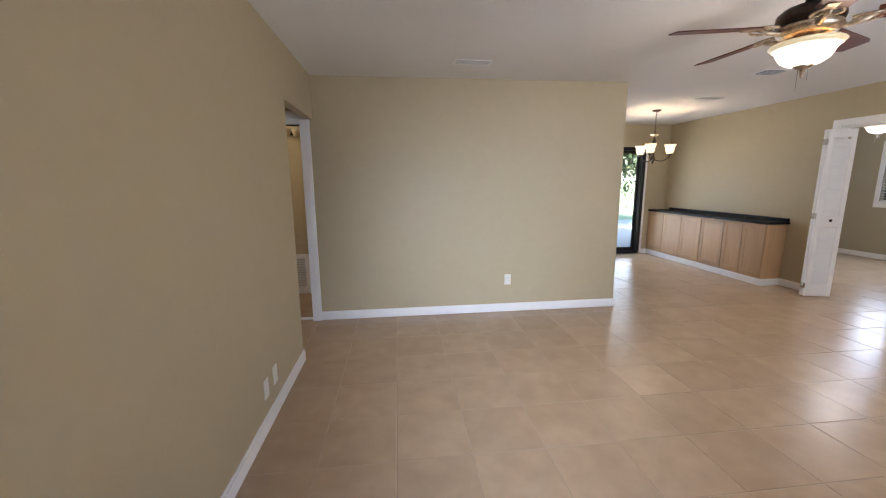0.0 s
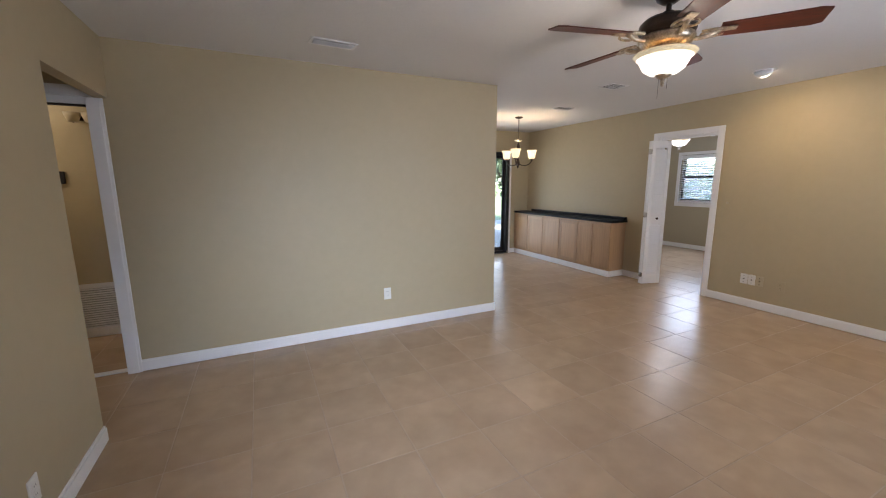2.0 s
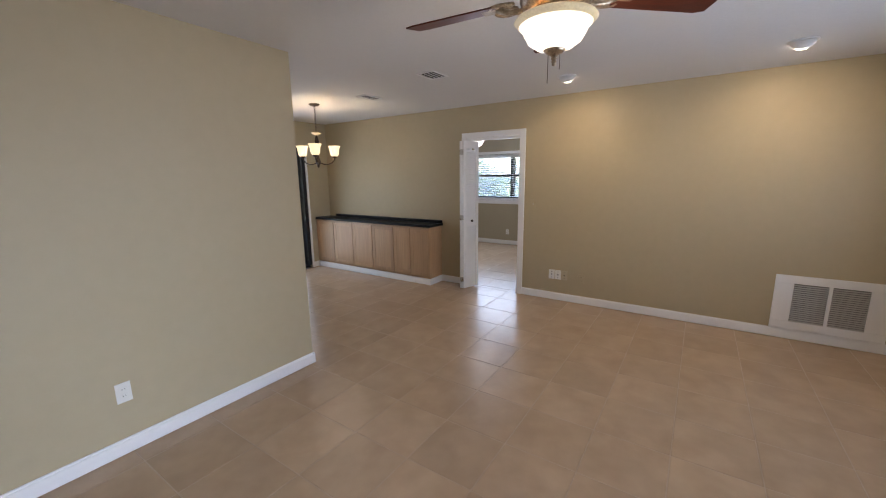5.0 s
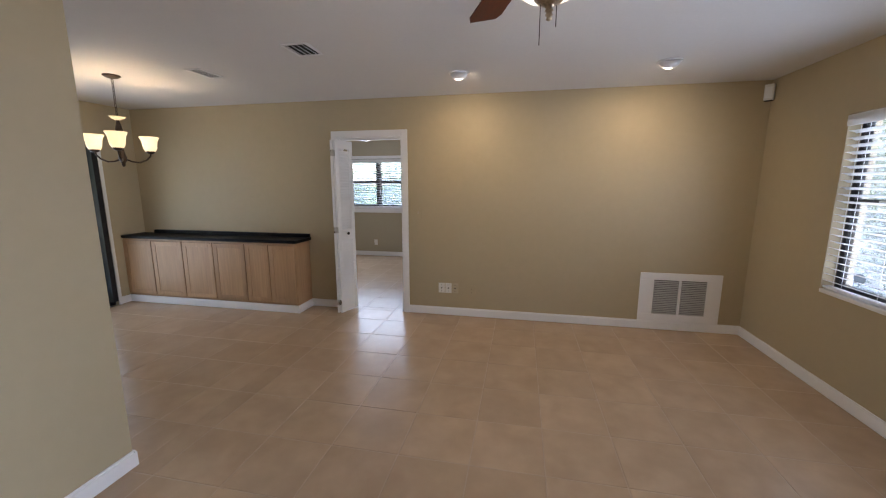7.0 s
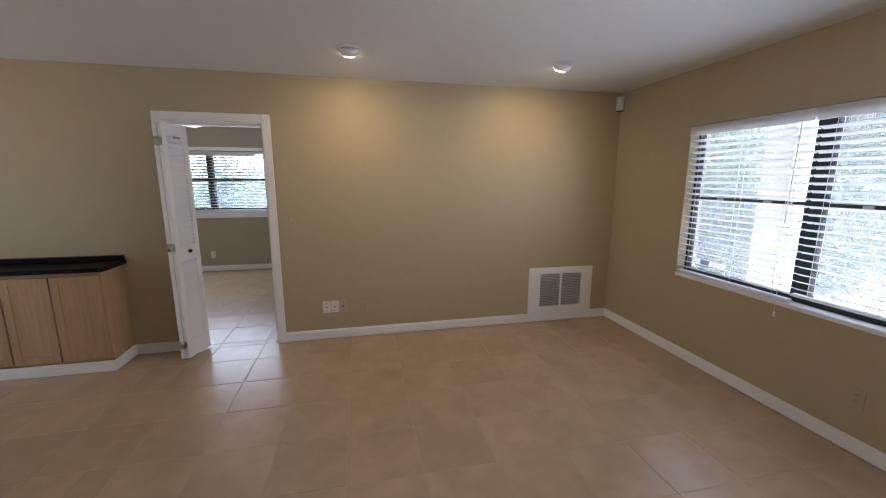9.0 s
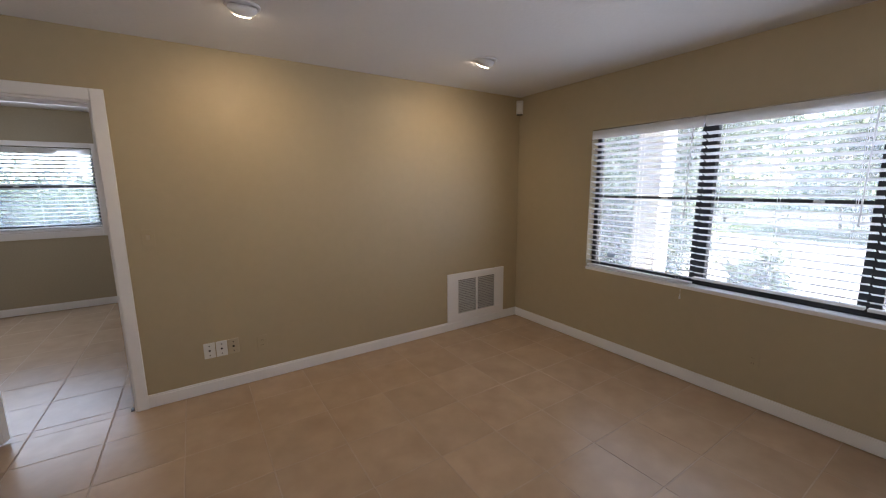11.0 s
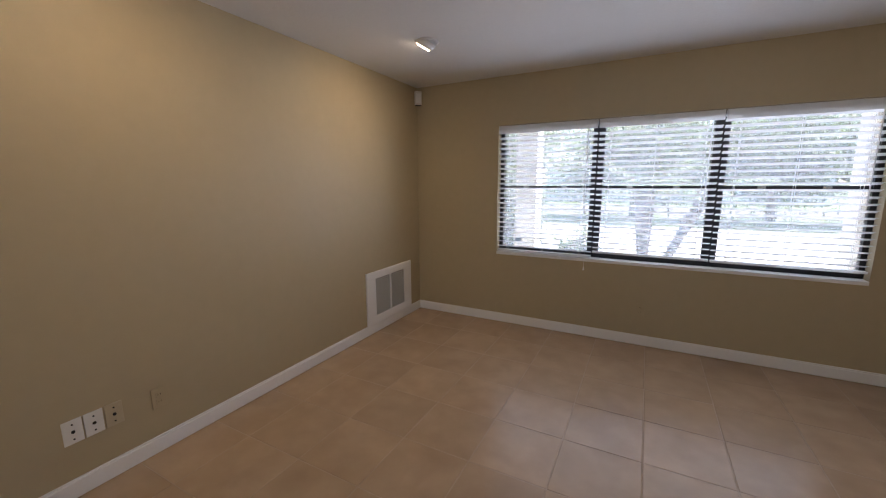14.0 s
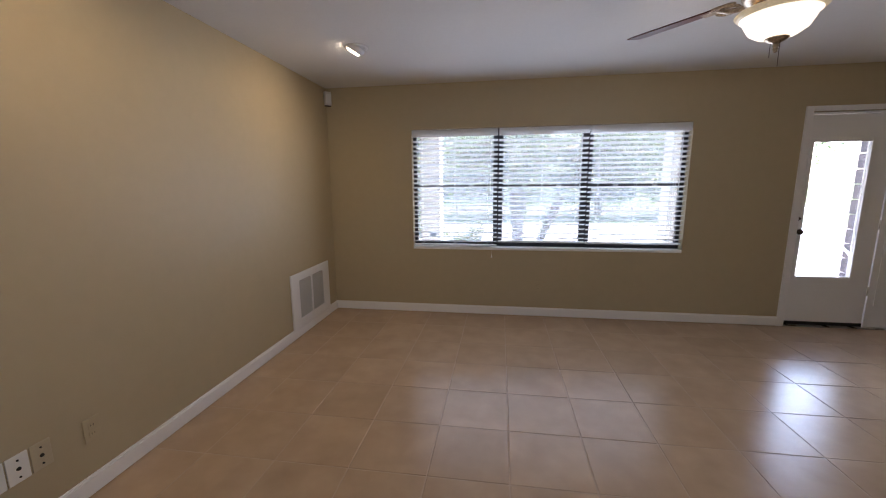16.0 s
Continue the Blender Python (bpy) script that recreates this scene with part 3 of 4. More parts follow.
# ---- sliding glass door ----
sd = thing("sliding_door", pose(0, 0, 0), "black-framed sliding glass patio door", "door", kind="structure")
sy = YD + 0.05
for nm, r in (("frame", (SLIDE[0], SLIDE[1], sy, sy + 0.09, 1.985, 2.03)), ("frame", (SLIDE[0], SLIDE[1], sy, sy + 0.09, FZ + 0.0005, 0.03)),
              ("frame", (SLIDE[0], SLIDE[0] + 0.04, sy, sy + 0.09, 0.03, 1.985)), ("frame", (SLIDE[1] - 0.06, SLIDE[1], sy - 0.05, sy + 0.09, 0.03, 1.97))):
    part(nm, boxes(r, bevel=0.003), FRAME, sd)
sx = [SLIDE[0] + 0.04, (SLIDE[0] + SLIDE[1]) / 2, SLIDE[1] - 0.04]
for k, (a, b) in enumerate(((sx[0], sx[1] + 0.03), (sx[1] - 0.03, sx[2]))):
    y0 = sy + 0.01 + 0.04 * k
    leaf = part("leaf", boxes((a, a + 0.06, y0, y0 + 0.03, 0.03, 1.985), (b - 0.06, b, y0, y0 + 0.03, 0.03, 1.985), (a + 0.06, b - 0.06, y0, y0 + 0.03, 0.03, 0.1),
                              (a + 0.06, b - 0.06, y0, y0 + 0.03, 1.92, 1.985), bevel=0.003), FRAME, sd)
    g = part("pane", boxes((a + 0.06, b - 0.06, y0 + 0.012, y0 + 0.018, 0.1, 1.92)), TINTED, leaf)
    g.visible_shadow = False
part("valance_rail", boxes((SLIDE[0], SLIDE[1], YD - 0.03, YD + 0.05, 1.97, 2.03), bevel=0.003), FRAME, sd, "black head rail")
solid("trim_slider", boxes((SLIDE[1], SLIDE[1] + 0.035, YD - 0.016, YD, FZ + 0.001, 2.03), bevel=0.003), TRIM, "white painted door casing", "door casing")


# ---- built-in buffet cabinets ----
CF = 5.385
units = [(4.965, 5.63, [5.31]), (5.63, 6.51, [6.07]), (6.51, YD, [6.965])]
for y0, y1, cuts in units:
    cab = thing("base_cabinet", pose(CF, (y0 + y1) / 2, 0), "pale maple base cabinet with two flat doors under a black top", "cabinet", "cabinets of the built-in buffet")
    c = (y0 + y1) / 2
    part("body", boxes((0.0, XE - CF - 0.002, y0 - c, y1 - c, 0.09, 0.823)), MAPLE, cab)
    part("plinth", boxes((0.012, XE - CF - 0.002, y0 - c, y1 - c, FZ + 0.001, 0.09)), MAPLE, cab)
    stops = [y0, *cuts, y1]
    for i, (a, b) in enumerate(zip(stops, stops[1:])):
        a, b = a - c + 0.006, b - c - 0.006
        bm = boxes((-0.018, -0.001, a, a + 0.055, 0.1, 0.795), (-0.018, -0.001, b - 0.055, b, 0.1, 0.795), (-0.018, -0.001, a + 0.055, b - 0.055, 0.1, 0.155),
                   (-0.018, -0.001, a + 0.055, b - 0.055, 0.74, 0.795), bevel=0.003)
        d = part("door", bm, MAPLE, cab)
        part("panel", boxes((-0.013, -0.001, a + 0.053, b - 0.053, 0.152, 0.743)), MAPLE, d)
        yk = (b - 0.03) if i == 0 else (a + 0.03)
        part("pull", boxes((-0.026, -0.018, yk - 0.012, yk + 0.012, 0.786, 0.794), bevel=0.002), MAPLE, d)
solid("buffet_top", boxes((CF - 0.03, XE - 0.002, 4.935, YD - 0.002, 0.823, 0.858), bevel=0.004), BLACKTOP, "glossy black laminate worktop on the maple cabinets", "worktop", "thing")
bs = tagged(new("backsplash", mesh_of("backsplash", boxes((XE - 0.05, XE - 0.002, 4.945, YD - 0.2, 0.858, 0.9), bevel=0.004), BLACKTOP)),
            "black laminate upstand along the wall behind the worktop", "backsplash")


# ---- ceiling fans ----
def fan_blade(r0, r1, w0, w1):
    bm = bmesh.new()
    n = 10
    up, lo = [], []
    for i in range(n + 1):
        s = i / n
        x = r0 + (r1 - r0) * s
        w = w0 + (w1 - w0) * s
        if s > 0.94:
            w *= 0.8
        up.append((bm.verts.new((x, -w / 2, 0.003)), bm.verts.new((x, w / 2, 0.003))))
        lo.append((bm.verts.new((x, -w / 2, -0.003)), bm.verts.new((x, w / 2, -0.003))))
    for (a, b), (c, d), (e, f), (g, h) in zip(up, up[1:], lo, lo[1:]):
        bm.faces.new((a, c, d, b))
        bm.faces.new((e, f, h, g))
        bm.faces.new((a, e, g, c))
        bm.faces.new((b, d, h, f))
    bm.faces.new((up[0][0], up[0][1], lo[0][1], lo[0][0]))
    bm.faces.new((up[-1][1], up[-1][0], lo[-1][0], lo[-1][1]))
    return bm


def blade_arm():
    """A scrolled bracket from the motor to the blade."""
    bm = tube([(0.1, 0, -0.015), (0.14, 0, -0.035), (0.19, 0, -0.03), (0.24, 0, -0.008)], [0.014, 0.011, 0.012, 0.012], 10)
    for s in (-1, 1):
        pts = [(0.17 + 0.055 * math.cos(a) * 0.9 + 0.04, s * (0.03 + 0.028 * math.sin(a)), -0.012 - 0.006 * math.sin(a)) for a in (0.5 * k for k in range(0, 12))]
        b2 = tube(pts, 0.0065, 8)
        me = bpy.data.meshes.new("scroll")
        b2.to_mesh(me)
        b2.free()
        bm.from_mesh(me)
        bpy.data.meshes.remove(me)
    box(bm, 0.225, 0.31, -0.032, 0.032, -0.012, -0.004, bevel=0.003)
    return bm


def point_lamp(name, place, watts, color, size):
    """A point light: a bulb's own, inside its glass, and the hall's added fill."""
    lamp = new(name, bpy.data.lights.new(name, "POINT"))
    lamp.data.energy, lamp.data.color, lamp.data.shadow_soft_size = watts, color, size
    lamp.location = place


def ceiling_fan(m, phase, drop, blade_mat, metal, trim, glass, label, watts, color, bulb, radius=0.66):
    """Fan in its own frame, the ceiling at z = 0. drop: from the ceiling to the blades."""
    fan = thing("ceiling_fan", m, label, "ceiling fan")
    d = drop
    part("canopy", lathe([(0.0, 0.0), (0.072, 0.0), (0.074, -0.018), (0.062, -0.05), (0.03, -0.072), (0.0, -0.074)]), metal, fan)
    part("downrod", tube([(0, 0, -0.06), (0, 0, -d + 0.12)], 0.0135, 14), metal, fan)
    part("motor", lathe([(0.000, -d + 0.13), (0.027, -d + 0.13), (0.041, -d + 0.105), (0.114, -d + 0.092), (0.137, -d + 0.07), (0.141, -d + 0.03), (0.132, -d + 0.008), (0.000, -d + 0.004)]), metal, fan)
    part("band", lathe([(0.000, -d + 0.004), (0.133, -d + 0.006), (0.138, -d - 0.008), (0.126, -d - 0.03), (0.091, -d - 0.05), (0.000, -d - 0.052)]), trim, fan, "antique brass decorated band")
    part("light_plate", lathe([(0.000, -d - 0.05), (0.064, -d - 0.052), (0.068, -d - 0.07), (0.109, -d - 0.078), (0.000, -d - 0.08)]), trim, fan)
    part("globe", lathe([(0.138, -d - 0.101), (0.126, -d - 0.112), (0.118, -d - 0.13), (0.102, -d - 0.158), (0.071, -d - 0.18), (0.027, -d - 0.192), (0.000, -d - 0.193)], 48, cap=False), glass, fan, "lit alabaster glass bowl").visible_shadow = False
    part("globe_rim", lathe([(0.109, -d - 0.074), (0.151, -d - 0.076), (0.157, -d - 0.083), (0.144, -d - 0.097), (0.138, -d - 0.101)], 48, cap=False), RIM, fan, "cream glass rim of the bowl").visible_shadow = False
    point_lamp("fan_lamp", m @ Vector((0, 0, -d - 0.125)), watts, color, bulb)
    part("finial", lathe([(0.000, -d - 0.184), (0.040, -d - 0.187), (0.043, -d - 0.19), (0.032, -d - 0.2), (0.015, -d - 0.208), (0.009, -d - 0.216), (0.012, -d - 0.221),
                          (0.007, -d - 0.226), (0.011, -d - 0.232), (0.006, -d - 0.238), (0.009, -d - 0.243), (0.000, -d - 0.248)], 24), trim, fan)
    for k in range(5):
        a = phase + 72 * k
        arm = part("arm", blade_arm(), trim, fan, "", pose(0, 0, -d + 0.012, 0, 0, a))
        part("blade", fan_blade(0.24, radius, 0.115, 0.145), blade_mat, fan, "", pose(0, 0, -d + 0.006, 0, 0, a) @ pose(0, 0, 0, -12))
    for x, y, l in ((0.0, 0.024, 0.118), (0.01, -0.02, 0.07)):
        part("pull_chain", tube([(x, y, -d - 0.19), (x, y, -d - 0.19 - l)], 0.0012, 6), metal, fan)
    return fan


ceiling_fan(pose(2.652, 2.366, H), -50, 0.24, MAHOG, BRONZE, BRASS, ALABASTER, "dark bronze ceiling fan with mahogany blades and a lit bowl", FAN_WATTS, (1.0, 0.86, 0.68), 0.12)
ceiling_fan(pose(7.15, 5.2, H), -20, 0.22, TRIM, TRIM, TRIM, ROOM_LIGHT, "white ceiling fan with a lit glass bowl in the side room", ROOM_WATTS, (1.0, 0.97, 0.93), 0.17)


# ---- chandelier ----
def chandelier(m, phase):
    ch = thing("chandelier", m, "dark bronze chandelier with three lit amber glass cups", "chandelier")
    part("canopy", lathe([(0.0, 0.0), (0.065, 0.0), (0.066, -0.008), (0.045, -0.022), (0.012, -0.03), (0.0, -0.03)]), BRONZE, ch)
    link = None
    for i in range(9):
        z = -0.035 - 0.034 * i
        pts = [(0.009 * math.cos(a), 0, z - 0.014 + 0.02 * math.sin(a)) for a in (2 * math.pi * k / 12 for k in range(13))]
        if link is None:
            pts0 = [(0.009 * math.cos(a), 0, 0.02 * math.sin(a)) for a in (2 * math.pi * k / 12 for k in range(13))]
            link = mesh_of("chain_link", tube(pts0, 0.0024, 6), BRONZE)
        ob = new("chain_link", link)
        ob.parent = ch
        ob.matrix_basis = pose(0, 0, z - 0.014, 0, 0, 90 * (i % 2))
    part("stem", lathe([(0.0, -0.33), (0.008, -0.33), (0.008, -0.34), (0.014, -0.352), (0.014, -0.37), (0.012, -0.39), (0.02, -0.42), (0.028, -0.46), (0.016, -0.52), (0.012, -0.60), (0.02, -0.66), (0.032, -0.70), (0.03, -0.73), (0.014, -0.75), (0.016, -0.765), (0.006, -0.782), (0.0, -0.784)], 24), BRONZE, ch)
    part("collar", lathe([(0.012, -0.38), (0.026, -0.372), (0.058, -0.352), (0.062, -0.345), (0.056, -0.348), (0.024, -0.362), (0.012, -0.366)], 28, cap=False), BEIGE_PLATE, ch, "cream glass collar")
    for k in range(3):
        a = phase + 120 * k
        r = pose(0, 0, 0, 0, 0, a)
        pts = [(0.02, 0, -0.715), (0.07, 0, -0.735), (0.13, 0, -0.74), (0.19, 0, -0.715), (0.225, 0, -0.68), (0.232, 0, -0.655)]
        part("arm", tube(pts, 0.0075, 10), BRONZE, ch, "", r)
        part("cup", lathe([(0.0, -0.66), (0.02, -0.655), (0.034, -0.645), (0.036, -0.63), (0.0, -0.63)], 20), BRONZE, ch, "", r @ pose(0.232, 0, 0))
        part("shade", lathe([(0.0, -0.635), (0.04, -0.632), (0.054, -0.605), (0.06, -0.56), (0.065, -0.53), (0.08, -0.502), (0.078, -0.5), (0.062, -0.528), (0.056, -0.56), (0.048, -0.6), (0.0, -0.615)], 32, cap=False), SHADE_GLASS, ch,
             "lit amber glass cup", r @ pose(0.232, 0, 0)).visible_shadow = False
        point_lamp("cup_lamp", (m @ r) @ Vector((0.232, 0, -0.55)), CUP_WATTS, (1.0, 0.84, 0.6), 0.06)
    return ch


chandelier(pose(4.36, 5.97, H), -135)


# ---- eyeball spots ----
def eyeball(x, y):
    sp = thing("eyeball_spotlight", pose(x, y, H), "white recessed eyeball spotlight, lit, turned to the wall", "spotlight", "eyeball spots along the wall")
    part("ring", lathe([(0.068, -0.001), (0.088, -0.001), (0.086, -0.007), (0.074, -0.01), (0.066, -0.004)], 36, cap=False), TRIM, sp)
    part("eyeball", lathe([(0.0, 0.01), (0.072, 0.0), (0.07, -0.025), (0.056, -0.045), (0.05, -0.045), (0.05, -0.04), (0.0, -0.04)], 32), TRIM, sp, "", pose(0, 0, 0.006, 0, -32))
    part("bulb", lathe([(0.0, -0.041), (0.048, -0.041), (0.042, -0.052), (0.0, -0.056)], 24), BULB, sp, "lit bulb", pose(0, 0, 0.006, 0, -32))
    lamp = new("spot_lamp", bpy.data.lights.new("spot_lamp", "SPOT"))
    lamp.data.energy, lamp.data.spot_size, lamp.data.spot_blend = SPOT_WATTS, radians(158), 1.0
    lamp.data.color, lamp.data.shadow_soft_size = (1.0, 0.74, 0.40), 0.04
    lamp.matrix_world = look((x + 0.045, y, H - 0.075), (XE, y, 1.0))
    return sp


eyeball(4.9, 1.335)
eyeball(4.89, 2.98)


# ---- grilles and vents ----
def ceiling_vent(m, w, d, n, label, tilt):
    """Register in the ceiling, w by d, with slats along its longer side."""
    v = thing("ceiling_vent", m, label, "vent", "ceiling vents")
    f = 0.022
    part("frame", boxes((-w / 2, w / 2, -d / 2, -d / 2 + f, -0.007, 0), (-w / 2, w / 2, d / 2 - f, d / 2, -0.007, 0), (-w / 2, -w / 2 + f, -d / 2 + f, d / 2 - f, -0.007, 0),
                        (w / 2 - f, w / 2, -d / 2 + f, d / 2 - f, -0.007, 0), bevel=0.002), TRIM, v)
    # the ceiling has no opening here; a dark sheet gives the duct's shade
    part("backing", boxes((-w / 2 + f, w / 2 - f, -d / 2 + f, d / 2 - f, -0.0015, -0.0005)), DARK, v, "dark sheet standing for the shaded duct behind the slats")
    for i in range(n):
        y = -d / 2 + f + (d - 2 * f) * (i + 0.5) / n
        part("slat", boxes((-w / 2 + f, w / 2 - f, -0.011, 0.011, -0.001, 0.001)), TRIM, v, "", pose(0, y, -0.008, tilt))
    return v


ceiling_vent(pose(1.18, 3.915, H, 0, 0, 4), 0.33, 0.14, 5, "long white ceiling air vent with slats", 30)
ceiling_vent(pose(4.1, 3.97, H, 0, 0, 0), 0.25, 0.2, 4, "square white ceiling air vent with dark slots", 40)
ceiling_vent(pose(4.47, 5.12, H, 0, 0, 0), 0.28, 0.15, 5, "small white ceiling air vent near the chandelier", 15)


def wall_grille(m, w, h, frame, bank, label, pitch=0.0125, depth=0.006):
    """Return air grille in its own frame: x along the wall, y out of it, z up from its lower edge."""
    g = thing("return_air_grille", m, label, "air grille")
    fx, fz = frame
    part("frame", boxes((-w / 2, w / 2, 0.0, 0.016, 0, fz), (-w / 2, w / 2, 0.0, 0.016, h - fz, h), (-w / 2, -w / 2 + fx, 0.0, 0.016, fz, h - fz), (w / 2 - fx, w / 2, 0.0, 0.016, fz, h - fz), bevel=0.004), TRIM, g)
    # flat sheet on the wall, the shade of the duct put into its grey
    part("backing", boxes((-w / 2 + fx, w / 2 - fx, 0.001, 0.003, fz, h - fz)), GREYVENT if bank == 1 else DUCT_SHADE, g, "flat sheet toned for the shaded duct behind the louvres")
    x0, x1 = -w / 2 + fx, w / 2 - fx
    cuts = [x0 + (x1 - x0) * k / bank for k in range(bank + 1)]
    for k in cuts[1:-1]:
        part("mullion", boxes((k - 0.012, k + 0.012, 0.002, 0.014, fz, h - fz)), TRIM, g)
    me = None
    for a, b in zip(cuts, cuts[1:]):
        a2, b2 = a + (0.012 if a != x0 else 0), b - (0.012 if b != x1 else 0)
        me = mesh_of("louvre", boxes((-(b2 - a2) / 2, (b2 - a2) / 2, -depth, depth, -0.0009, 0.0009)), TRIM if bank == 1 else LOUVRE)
        z = fz + 0.008
        while z < h - fz - 0.004:
            s = new("louvre", me)
            s.parent = g
            s.matrix_basis = pose((a2 + b2) / 2, 0.008, z, -35)
            z += pitch
    return g


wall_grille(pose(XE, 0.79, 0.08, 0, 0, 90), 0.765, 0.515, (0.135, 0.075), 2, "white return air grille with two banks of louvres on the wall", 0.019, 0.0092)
wall_grille(pose(-0.98, 5.5, 0.03, 0, 0, 180), 0.62, 0.48, (0.05, 0.045), 1, "white louvred return air grille low on the hall wall", 0.022, 0.011)


# ---- wall plates ----
def plate(m, material, label, name="wall_outlet", holes="duplex", w=0.072, h=0.116):
    """Cover plate in its own frame: x along the wall, y out of it, z up, origin at its middle."""
    p = thing(name, m, label, "outlet" if name != "light_switch" else "switch")
    part("cover", boxes((-w / 2, w / 2, 0.0, 0.006, -h / 2, h / 2), bevel=0.0025), material, p)
    if holes == "duplex":
        for z in (-0.02, 0.02):
            f = part("socket", boxes((-0.016, 0.016, 0.006, 0.0085, z - 0.014, z + 0.014), bevel=0.001), material, p)
            for x in (-0.006, 0.006):
                part("slot", boxes((x - 0.001, x + 0.001, 0.0082, 0.009, z - 0.003, z + 0.006)), DARK, f)
    elif holes == "jack":
        for z, s in ((0.036, 0.004), (0.0, 0.008), (-0.036, 0.004)):
            part("jack", lathe([(0.0, 0), (s, 0), (s * 0.8, 0.005), (0.0, 0.005)], 12), DARK, p, "", pose(0, 0.006, z, -90))
    elif holes == "toggle":
        part("toggle", boxes((-0.009, 0.009, 0.006, 0.03, -0.008, 0.018), bevel=0.003), BEIGE_PLATE, p)
    else:
        for z in (-0.042, 0.042):
            part("screw", lathe([(0.0, 0), (0.003, 0), (0.0, 0.0015)], 10), CHROME, p, "", pose(0, 0.006, z, -90))
    return p


for y, mt, lb in ((3.297, PLATE, "white cable wall plate low on the wall"), (3.218, PLATE, "white cable wall plate low on the wall"), (3.139, BEIGE_PLATE, "beige cable wall plate low on the wall")):
    plate(pose(XE, y, 0.308, 0, 0, 90), mt, lb, "cable_plate", "jack", 0.073, 0.117)
plate(pose(XE, 2.94, 0.29, 0, 0, 90), PAINT, "beige duplex outlet low on the wall")
plate(pose(XE, 3.567, 1.175, 0, 0, 90), PAINT, "beige light switch beside the cased opening", "light_switch", "toggle")
plate(pose(1.69, YN, 0.35, 0, 0, 180), PLATE, "white duplex outlet low on the wall")
plate(pose(XW, 2.80, 0.235, 0, 0, -90), PLATE, "white duplex outlet low on the wall")
plate(pose(XW, 2.635, 0.23, 0, 0, -90), PLATE, "white blank cover plate low on the wall", "blank_plate", "none")
plate(pose(3.39, YS, 0.31, 0, 0, 0), PAINT, "beige painted-over outlet under the window")
plate(pose(XR, 5.42, 0.27, 0, 0, 90), PLATE, "white duplex outlet in the side room")

sen = tagged(new("alarm_sensor", mesh_of("alarm_sensor", boxes((-0.036, 0.036, 0.0, 0.045, -0.07, 0.07), bevel=0.008), PLATE)), "small white alarm sensor in the wall corner", "sensor")
sen.matrix_world = pose(XE - 0.025, YS + 0.025, 2.325, 0, 0, 45)
part("lens", boxes((-0.026, 0.026, 0.045, 0.049, -0.052, 0.045), bevel=0.002), SLAT, sen)
part("base", boxes((-0.03, 0.03, 0.002, 0.04, -0.077, -0.07), bevel=0.002), DARK, sen, "dark underside of the sensor")
hl = thing("wall_lamp", pose(-0.75, 5.5, 2.03, 0, 0, 180), "small amber glass wall lamp in the hall", "wall lamp")
part("back_plate", boxes((-0.1, 0.1, 0.0, 0.02, -0.03, 0.03), bevel=0.005), BRONZE, hl)
for x in (-0.06, 0.06):
    part("shade", lathe([(0.03, -0.05), (0.035, -0.05), (0.055, 0.0), (0.06, 0.03), (0.05, 0.03), (0.0, -0.045)], 20), BEIGE_PLATE, hl, "amber glass shade", pose(x, 0.08, 0.0))
    part("arm", tube([(x, 0.01, 0), (x, 0.05, -0.04), (x, 0.08, -0.05)], 0.007, 8), BRONZE, hl)
# added fill light, out of view in the hall and without a fixture
point_lamp("hall_fill_light", (-1.55, 4.95, 2.25), 0.6, (1.0, 0.86, 0.64), 0.06)
th = tagged(new("thermostat", mesh_of("thermostat", boxes((-0.04, 0.04, 0.0, 0.025, -0.055, 0.055), bevel=0.005), DARK)), "small dark thermostat on the hall wall", "thermostat")
th.matrix_world = pose(-0.99, 5.5, 1.5, 0, 0, 180)


# ---- outdoors ----
solid("ground", boxes((-300, 300, -300, 300, -0.6, -0.16)), GRASS_GROUND, "green lawn to the horizon", "lawn")
solid("pavement_porch", boxes((-4, XR + 0.55, -2.1, -0.001, -0.159, -0.03)), CONCRETE, "pale concrete porch slab", "porch")
solid("pavement_driveway", boxes((-14, 16, -11.5, -2.1, -0.159, -0.148)), CONCRETE, "pale concrete driveway", "driveway")
# slab added as a sunlit reflector, brightening the side window and its floor reflection
solid("bounce_slab_side", boxes((XR + 0.6, 16.5, -2.05, 13.0, -0.159, -0.149)), CONCRETE, "pale concrete slab added to brighten the side room window", "driveway")
solid("pavement_patio", boxes((-6, XR + 0.55, YD + 0.2, 13.4, -0.159, -0.02)), CONCRETE, "pale concrete patio slab", "patio")
solid("road", boxes((-80, 80, -24, -17, -0.159, -0.15)), mat("asphalt", (0.05, 0.05, 0.052), 0.9, amount=0.2, noise_scale=3, fine=80, bump=0.4), "grey asphalt street", "road")


def column(x, y, s=0.13):
    c = thing("porch_column", pose(x, y, -0.03), "white square stucco porch column", "column", "porch columns")
    part("shaft", boxes((-s, s, -s, s, 0.15, 2.33), bevel=0.01), STUCCO, c)
    part("base", boxes((-s - 0.03, s + 0.03, -s - 0.03, s + 0.03, 0.0, 0.15), bevel=0.01), STUCCO, c)
    part("capital", boxes((-s - 0.03, s + 0.03, -s - 0.03, s + 0.03, 2.33, 2.47), bevel=0.01), STUCCO, c)


column(1.65, -0.85)
column(4.72, -0.85)
column(7.8, -0.85)


